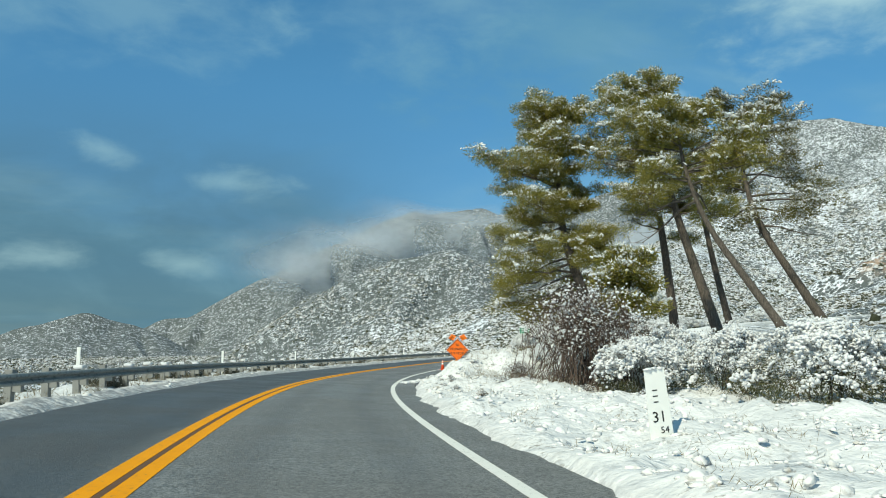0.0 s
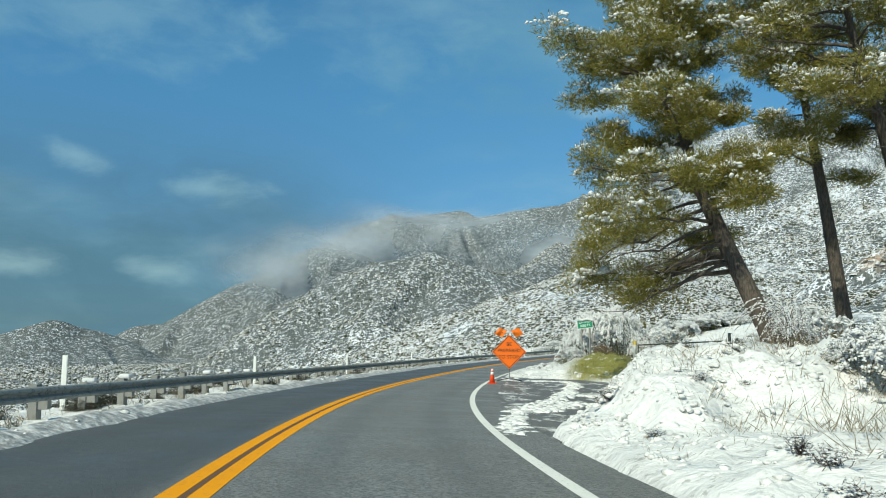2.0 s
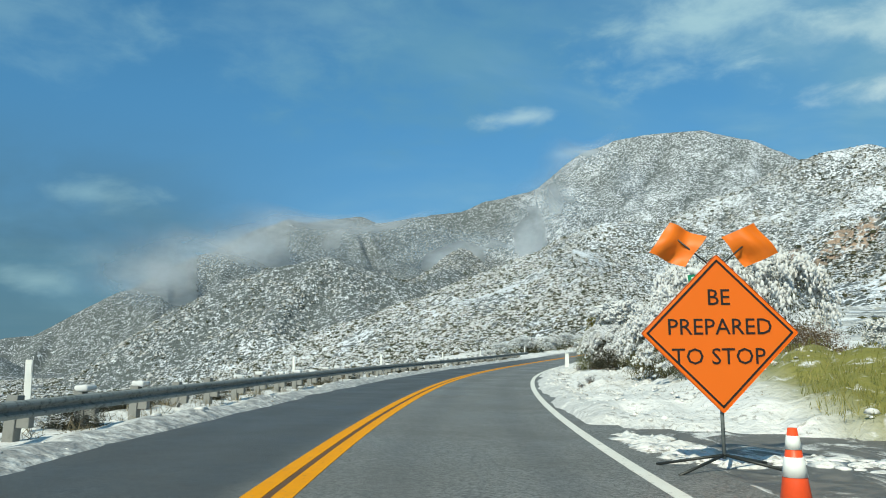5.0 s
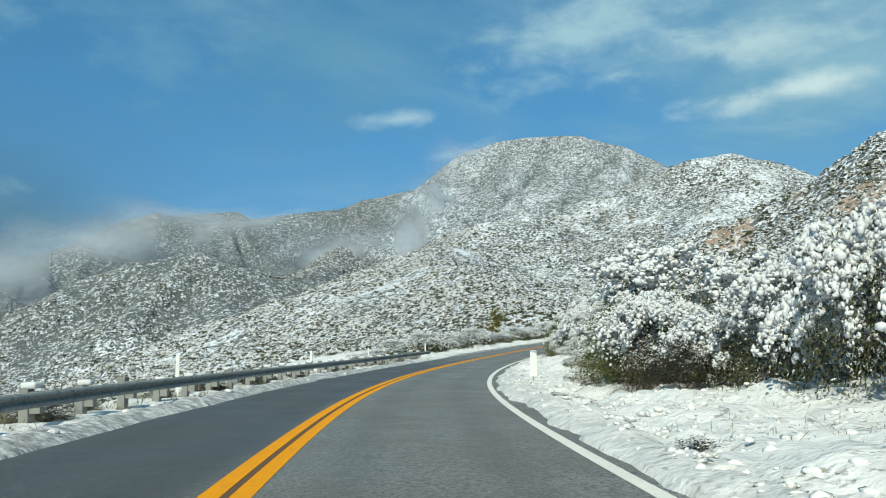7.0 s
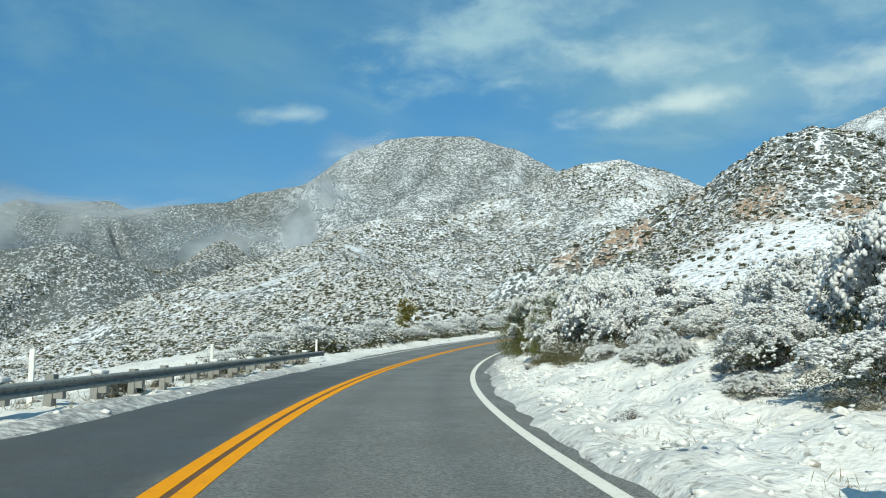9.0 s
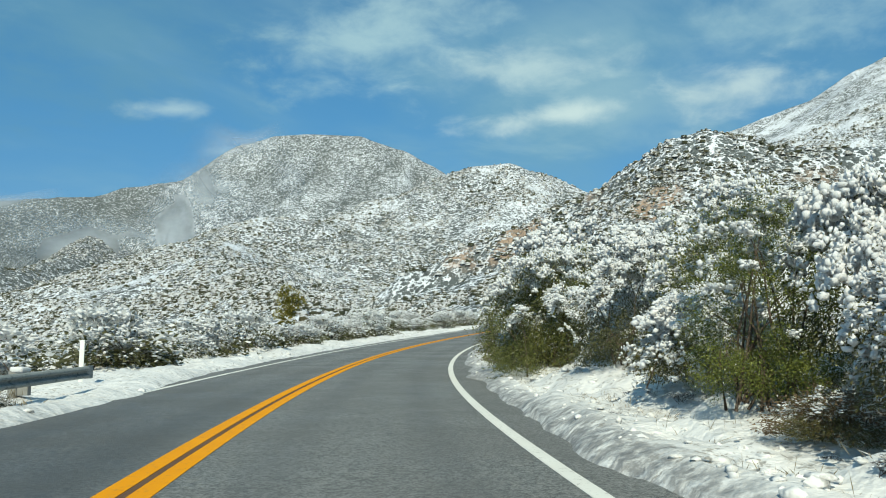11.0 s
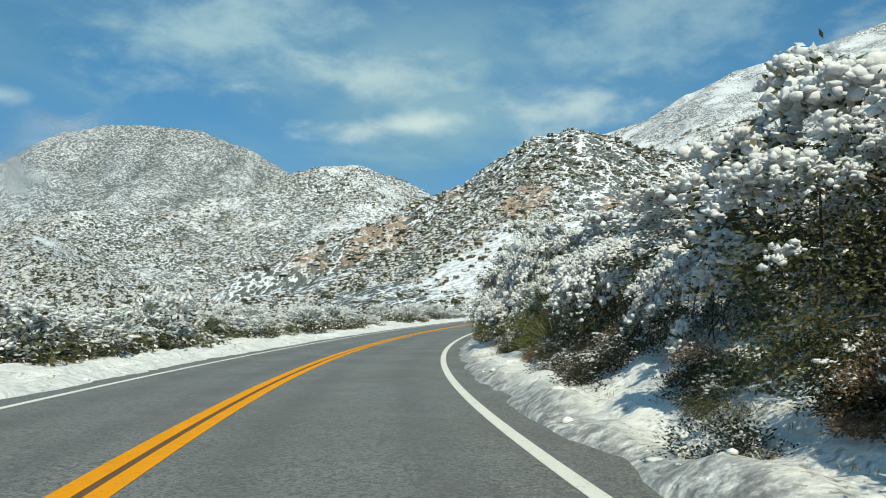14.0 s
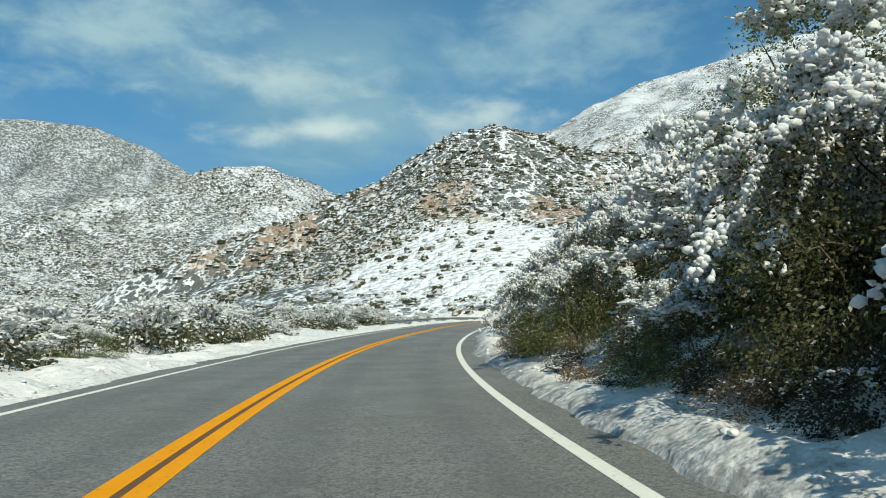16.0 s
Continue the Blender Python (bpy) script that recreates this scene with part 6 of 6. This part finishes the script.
def crowns(x, y, z, size, sides, rings, r):
    """Arrays of low uneven domes."""
    n, ang = len(x), np.arange(sides) * 2 * np.pi / sides
    V0 = np.array([[a * math.cos(t + b), a * math.sin(t + b), b] for a, b in rings for t in ang] + [[0, 0, 0.9]])
    F0 = []
    for i in range(len(rings) - 1):
        for j in range(sides):
            q = (j + 1) % sides
            F0 += [(i * sides + j, i * sides + q, (i + 1) * sides + q), (i * sides + j, (i + 1) * sides + q, (i + 1) * sides + j)]
    top = (len(rings) - 1) * sides
    F0 = np.array(F0 + [(top + j, top + (j + 1) % sides, top + sides) for j in range(sides)])
    wob = 1 + 0.75 * (r.random((n, len(V0), 1)) - 0.5)
    P = V0[None] * wob * size[:, None, None] * np.stack([0.8 + 0.5 * r.random(n), 0.8 + 0.5 * r.random(n), 0.8 + 0.5 * r.random(n)], 1)[:, None]
    return (P + np.stack([x, y, z], 1)[:, None]).reshape(-1, 3), (F0[None] + (np.arange(n) * len(V0))[:, None, None]).reshape(-1, 3)


def hill_scrub():
    """Crowns of the chaparral on the slopes round the road, thinner where the snow lies open."""
    r = np.random.default_rng(90)
    hp = Heap()
    for n, r0, r1, sides, rings, s0, s1 in ((30000, 28, 330, 7, [(1.05, -0.1), (0.86, 0.42), (0.48, 0.75)], 0.40, 0.95), (52000, 330, 620, 6, [(1.05, -0.1), (0.78, 0.52)], 0.70, 1.0), (54000, 620, 1080, 5, [(1.05, -0.2), (0.75, 0.55)], 1.0, 1.3)):
        az, rr = np.radians(-38 + 134 * r.random(n)), np.sqrt(r0 ** 2 + (r1 ** 2 - r0 ** 2) * r.random(n) ** (0.75 if r0 < 100 else 1.0))
        x, y = 45 + rr * np.sin(az), 100 + rr * np.cos(az)
        z, s, u, cut = land(x, y)
        thick = fbm(x / 34, y / 34, 4, 95)
        ok = ((np.abs(u) > 36) | (s > 333) | (s < -38)) & (thick > 0.32 + 0.20 * r.random(n))
        bare = np.hypot((x - 257) * 0.8, y - 235) < 34 * (0.75 + 0.4 * r.random(n))
        ok &= ~(bare & (r.random(n) < 0.72))
        x, y, z = x[ok], y[ok], z[ok]
        hp.add(*crowns(x, y, z - 0.15, s0 + s1 * r.random(len(x)) ** 1.8, sides, rings, r))
    return tagged(new("hill_scrub", hp.mesh("hill_scrub", M_SCRUB)), "snow-dusted chaparral scrub covering the hillsides", "scrub", kind="stuff")


def scrub_material():
    s = Shader("scrub", 0.8, spec=0.2)
    leafc = s.mix(s.island(), (0.045, 0.055, 0.030), (0.13, 0.115, 0.065))
    n = s.noise(1.1, 5, 0.75)
    f = s.ramp(s.math("ADD", s.math("ADD", s.math("MULTIPLY", s.up(), 0.62), n), s.math("MULTIPLY", s.math("SUBTRACT", s.island(), 0.5), 0.35)), 0.78, 1.0)
    s.colour(s.mix(f, leafc, (0.74, 0.76, 0.79)))
    s.bump(s.noise(3.0, 4, 0.7), 0.5, 1.0)
    return s.thin(0.12, (0.30, 0.31, 0.29)).m


M_SCRUB = scrub_material()
hill_scrub()


def tufts():
    """Dry stalks and grass that poke through the snow on the verge."""
    r = np.random.default_rng(91)
    hp = Heap()
    n = 7500
    s, u = 8 + 200 * r.random(n), 4.7 + 6.5 * r.random(n) ** 1.2
    keep = ~((s > 48) & (s < 74) & (u < 12.5)) & (fbm(s / 1.1, u / 1.1, 3, 95) > 0.50)
    s, u = s[keep], u[keep]
    P = spot(s, u)
    P[:, 2] += road_side(s, u)[0]
    for k in range(6):
        b = P + r.normal(size=P.shape) * np.array([0.07, 0.07, 0])
        w = unit(r, len(P)) * 0.75 + np.array([0, 0, 0.8])
        hp.add(*blades(b, w, 0.04 + 0.17 * r.random(len(P)) ** 2.2, 0.007, r), np.repeat(0.15 * r.random(len(P)), 4))
    # tall dry grass on the bank before the turnout, leaning under the snow
    s, u = 31 + 20 * r.random(520), 6.4 + 6.0 * r.random(520)
    keep = u > edges(s)[1] + 0.6
    s, u = s[keep], u[keep]
    P = spot(s, u)
    P[:, 2] += road_side(s, u)[0]
    for k in range(9):
        b = P + r.normal(size=P.shape) * np.array([0.14, 0.14, 0])
        hp.add(*blades(b, unit(r, len(P)) * 0.7 + np.array([-0.2, -0.2, 0.8]), 0.12 + 0.42 * r.random(len(P)) ** 1.5, 0.010, r), np.repeat(0.12 * r.random(len(P)), 4))
    # coarse tufts and dead stems under the guard rail
    s, u = 4 + 134 * r.random(420), -3.75 - 1.3 * r.random(420)
    P = spot(s, u)
    P[:, 2] += road_side(s, u)[0]
    for k in range(16):
        b = P + r.normal(size=P.shape) * np.array([0.09, 0.09, 0])
        hp.add(*blades(b, unit(r, len(P)) * 0.8 + np.array([0, 0, 0.8]), 0.10 + 0.26 * r.random(len(P)) ** 1.4, 0.012, r), np.repeat(0.15 * r.random(len(P)), 4))
    tagged(new("dry_stalks", hp.mesh("dry_stalks", M_STALK, False)), "dry grass stalks poking through snow", "grass", kind="stuff")
    hp = Heap()
    n = 9000
    s, u = 68.5 + 11 * r.random(n), 7.2 + 8.5 * r.random(n)
    keep = (u > 7.2 + 0.25 * np.abs(s - 72)) & (fbm(s / 1.3, u / 1.3, 3, 99) > 0.38)
    s, u = s[keep], u[keep]
    P = spot(s, u)
    P[:, 2] += road_side(s, u)[0] - 0.02
    tall = 0.10 + 0.30 * r.random(len(s)) * fbm(s / 2, u / 2, 2, 98)
    hp.add(*blades(P, unit(r, len(P)) * 0.45 + np.array([0, 0, 1.0]), tall, 0.014, r), np.repeat(0.04 * r.random(len(P)), 4))
    tagged(new("grass", hp.mesh("grass", M_GRASS, False)), "green and straw-coloured grass by the gate", "grass", kind="stuff")


tufts()


def clods():
    """Lumps of ploughed snow along the pavement's edges."""
    r = np.random.default_rng(92)
    n = 800
    s = 7 + 205 * r.random(n)
    left, right = edges(s)
    side = r.random(n) < 0.7
    u = np.where(side, right + 0.10 + 0.55 * np.abs(r.normal(size=n)), left - 0.10 - 0.5 * np.abs(r.normal(size=n)))
    P = spot(s, u)
    P[:, 2] += np.maximum(road_side(s, u)[0], 0) - 0.005
    V, F = lumps(P, 0.025 + 0.075 * r.random(n) ** 3, r, 0.55, wob=0.6)
    hp = Heap()
    hp.add(V, F)
    # heaps that soften the verge, highest before the turnout
    hs = np.concatenate([8 + 34 * r.random(330), 74 + 135 * r.random(120)])
    hu = edges(hs)[1] + 0.35 + np.concatenate([4.2 * r.random(330), 2.2 * r.random(120) ** 1.4])
    B = spot(hs, hu)
    B[:, 2] += np.maximum(road_side(hs, hu)[0], 0) - 0.03 - 0.3 * (np.hypot(hs - 15.6, hu - 6.3) < 1.1)
    up = np.zeros((len(hs), 3))
    up[:, 2] = 1
    hp.add(*pillows(B, up, np.concatenate([0.04 + 0.09 * r.random(330) ** 2, 0.03 + 0.04 * r.random(120) ** 2]), r, False))
    bs, bu = 40 + 10.5 * r.random(420), r.random(420)
    bu = edges(bs)[1] + 0.2 + 4.2 * bu
    B = spot(bs, bu)
    B[:, 2] += np.maximum(road_side(bs, bu)[0], 0) - 0.03
    hp.add(*lumps(B, 0.03 + 0.07 * r.random(420) ** 2, r, 0.7, wob=0.45, odd=1.0))
    # tussocks and litter under the snow, all over the verge
    bs = np.concatenate([10 + 41 * r.random(6500), 76 + 66 * r.random(6500)])
    bu = edges(bs)[1] + 0.25 + 6.0 * r.random(13000) ** 1.3
    keep = fbm(bs / 0.9, bu / 0.9, 3, 96) > 0.42
    bs, bu = bs[keep], bu[keep]
    B = spot(bs, bu)
    B[:, 2] += np.maximum(road_side(bs, bu)[0], 0) - 0.012
    hp.add(*lumps(B, 0.02 + 0.055 * r.random(len(bs)) ** 1.6, r, 0.6, wob=0.8, odd=1.1))
    for pts, w in (([(68.8, 5.0), (68.3, 7.2), (66.0, 7.6), (62.7, 7.5), (58.9, 7.1), (55.8, 6.7), (53.0, 6.1), (50.0, 5.3), (46.6, 4.5), (44.0, 4.1), (41.0, 3.8)], 0.17), ([(60.5, 8.6), (59.0, 9.3), (58.6, 10.6)], 0.15),
                   ([(56.2, 7.1), (55.2, 7.8), (54.6, 8.6)], 0.16), ([(51.5, 6.6), (49.5, 6.0), (47.5, 5.2)], 0.18), ([(68.8, 4.6), (70, 4.35), (71.5, 4.2)], 0.2)):
        m = 200 + 110 * len(pts)
        t = np.sort(r.random(m)) * (len(pts) - 1)
        ss, uu = (np.interp(t, np.arange(len(pts)), [p[k] for p in pts]) for k in (0, 1))
        ss, uu = ss + 0.25 * r.normal(size=m), uu + w * 0.8 * r.normal(size=m)
        hp.add(*lumps(spot(ss, uu, -0.02), w * (0.22 + 0.70 * r.random(m) ** 2), r, 0.38, False, wob=0.7, odd=1.2))
    tagged(new("snow_clods", hp.mesh("snow_clods", M_GROUND)), "ploughed clods of snow along the pavement edge", "snow", kind="stuff")


clods()


def boulder():
    r = np.random.default_rng(93)
    root = thing("boulder", Matrix.Translation(Vector((59.7, 129.5, 0.30))), "pale sandstone boulder jutting from the bushes, snow on top", "boulder")
    bm = bmesh.new()
    bmesh.ops.create_icosphere(bm, subdivisions=4, radius=1)
    for v in bm.verts:
        d = v.co.normalized()
        a = noise.fractal(d * 1.3 + Vector((5, 2, 1)), 0.9, 2.0, 5) * 0.28 - 0.16 * abs(noise.noise(d * 2.3)) - 0.05 * abs(noise.noise(d * 6.0))
        v.co = Vector((d.x * 1.30, d.y * 1.30, d.z * 1.40)) * (1 + a)
        v.co.z += 0.85
    part("rock", bm_mesh("rock", bm, M_ROCK, True), root)
    V, F = lumps(np.array([[0.45 * math.cos(k * 2.4) * (k / 12), 0.45 * math.sin(k * 2.4) * (k / 12), 2.10 - 0.10 * (k / 12) ** 2] for k in range(18)]), np.full(18, 0.22), r, 0.4, True, 0.3)
    part("snow", np_mesh("snow", V, F, M_SNOW), root, "snow lying on the rock", kind="stuff")


boulder()


def fog(name, x, y, z, wide, tall, seed):
    """One soft curved sheet of low cloud hanging before a far hillside."""
    away = np.array([x - 30, y - 80]) / np.hypot(x - 30, y - 80)
    side = np.array([away[1], -away[0]])
    a, b = np.meshgrid(np.linspace(-1, 1, 25), np.linspace(-1, 1, 13), indexing="ij")
    bulge = -60 * (1 - a ** 2) * (1 - b ** 2) + 25 * np.sin(a * 5 + seed) * np.cos(b * 3)
    V = np.stack([x + side[0] * a * wide + away[0] * bulge, y + side[1] * a * wide + away[1] * bulge, z + b * tall + 10 * np.sin(a * 4 + seed)], -1).reshape(-1, 3)
    ob = new(name, np_mesh(name, V - V.mean(0), grid_faces(25, 13), M_FOG))
    ob.location = V.mean(0)
    ob.visible_shadow = False
    return tagged(ob, "grey wisp of low cloud clinging to the hillside", "fog", kind="stuff")


for _x, _y, _z, _w, _h in ((60, 1240, 112, 210, 70), (205, 1205, 152, 230, 62), (345, 1165, 152, 200, 52), (430, 1098, 124, 140, 42), (500, 985, 150, 95, 80), (545, 965, 205, 110, 90)):
    fog("fog_bank", _x, _y, _z, _w, _h, int(_x))


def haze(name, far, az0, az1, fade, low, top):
    """Added sheet tinting the valley slopes behind it like distant air, gone at its rims."""
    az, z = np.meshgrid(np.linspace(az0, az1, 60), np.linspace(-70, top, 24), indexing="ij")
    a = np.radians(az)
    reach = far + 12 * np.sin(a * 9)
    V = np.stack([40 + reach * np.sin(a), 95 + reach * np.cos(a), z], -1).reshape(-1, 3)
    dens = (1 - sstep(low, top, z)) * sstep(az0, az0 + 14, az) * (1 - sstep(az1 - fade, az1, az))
    ob = new(name, np_mesh(name, V, grid_faces(60, 24), M_HAZE_SHEET, True, (("density", dens.ravel()),)))
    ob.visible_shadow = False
    tagged(ob, "added see-through sheet that tints the range behind like distant air", "haze", kind="stuff")


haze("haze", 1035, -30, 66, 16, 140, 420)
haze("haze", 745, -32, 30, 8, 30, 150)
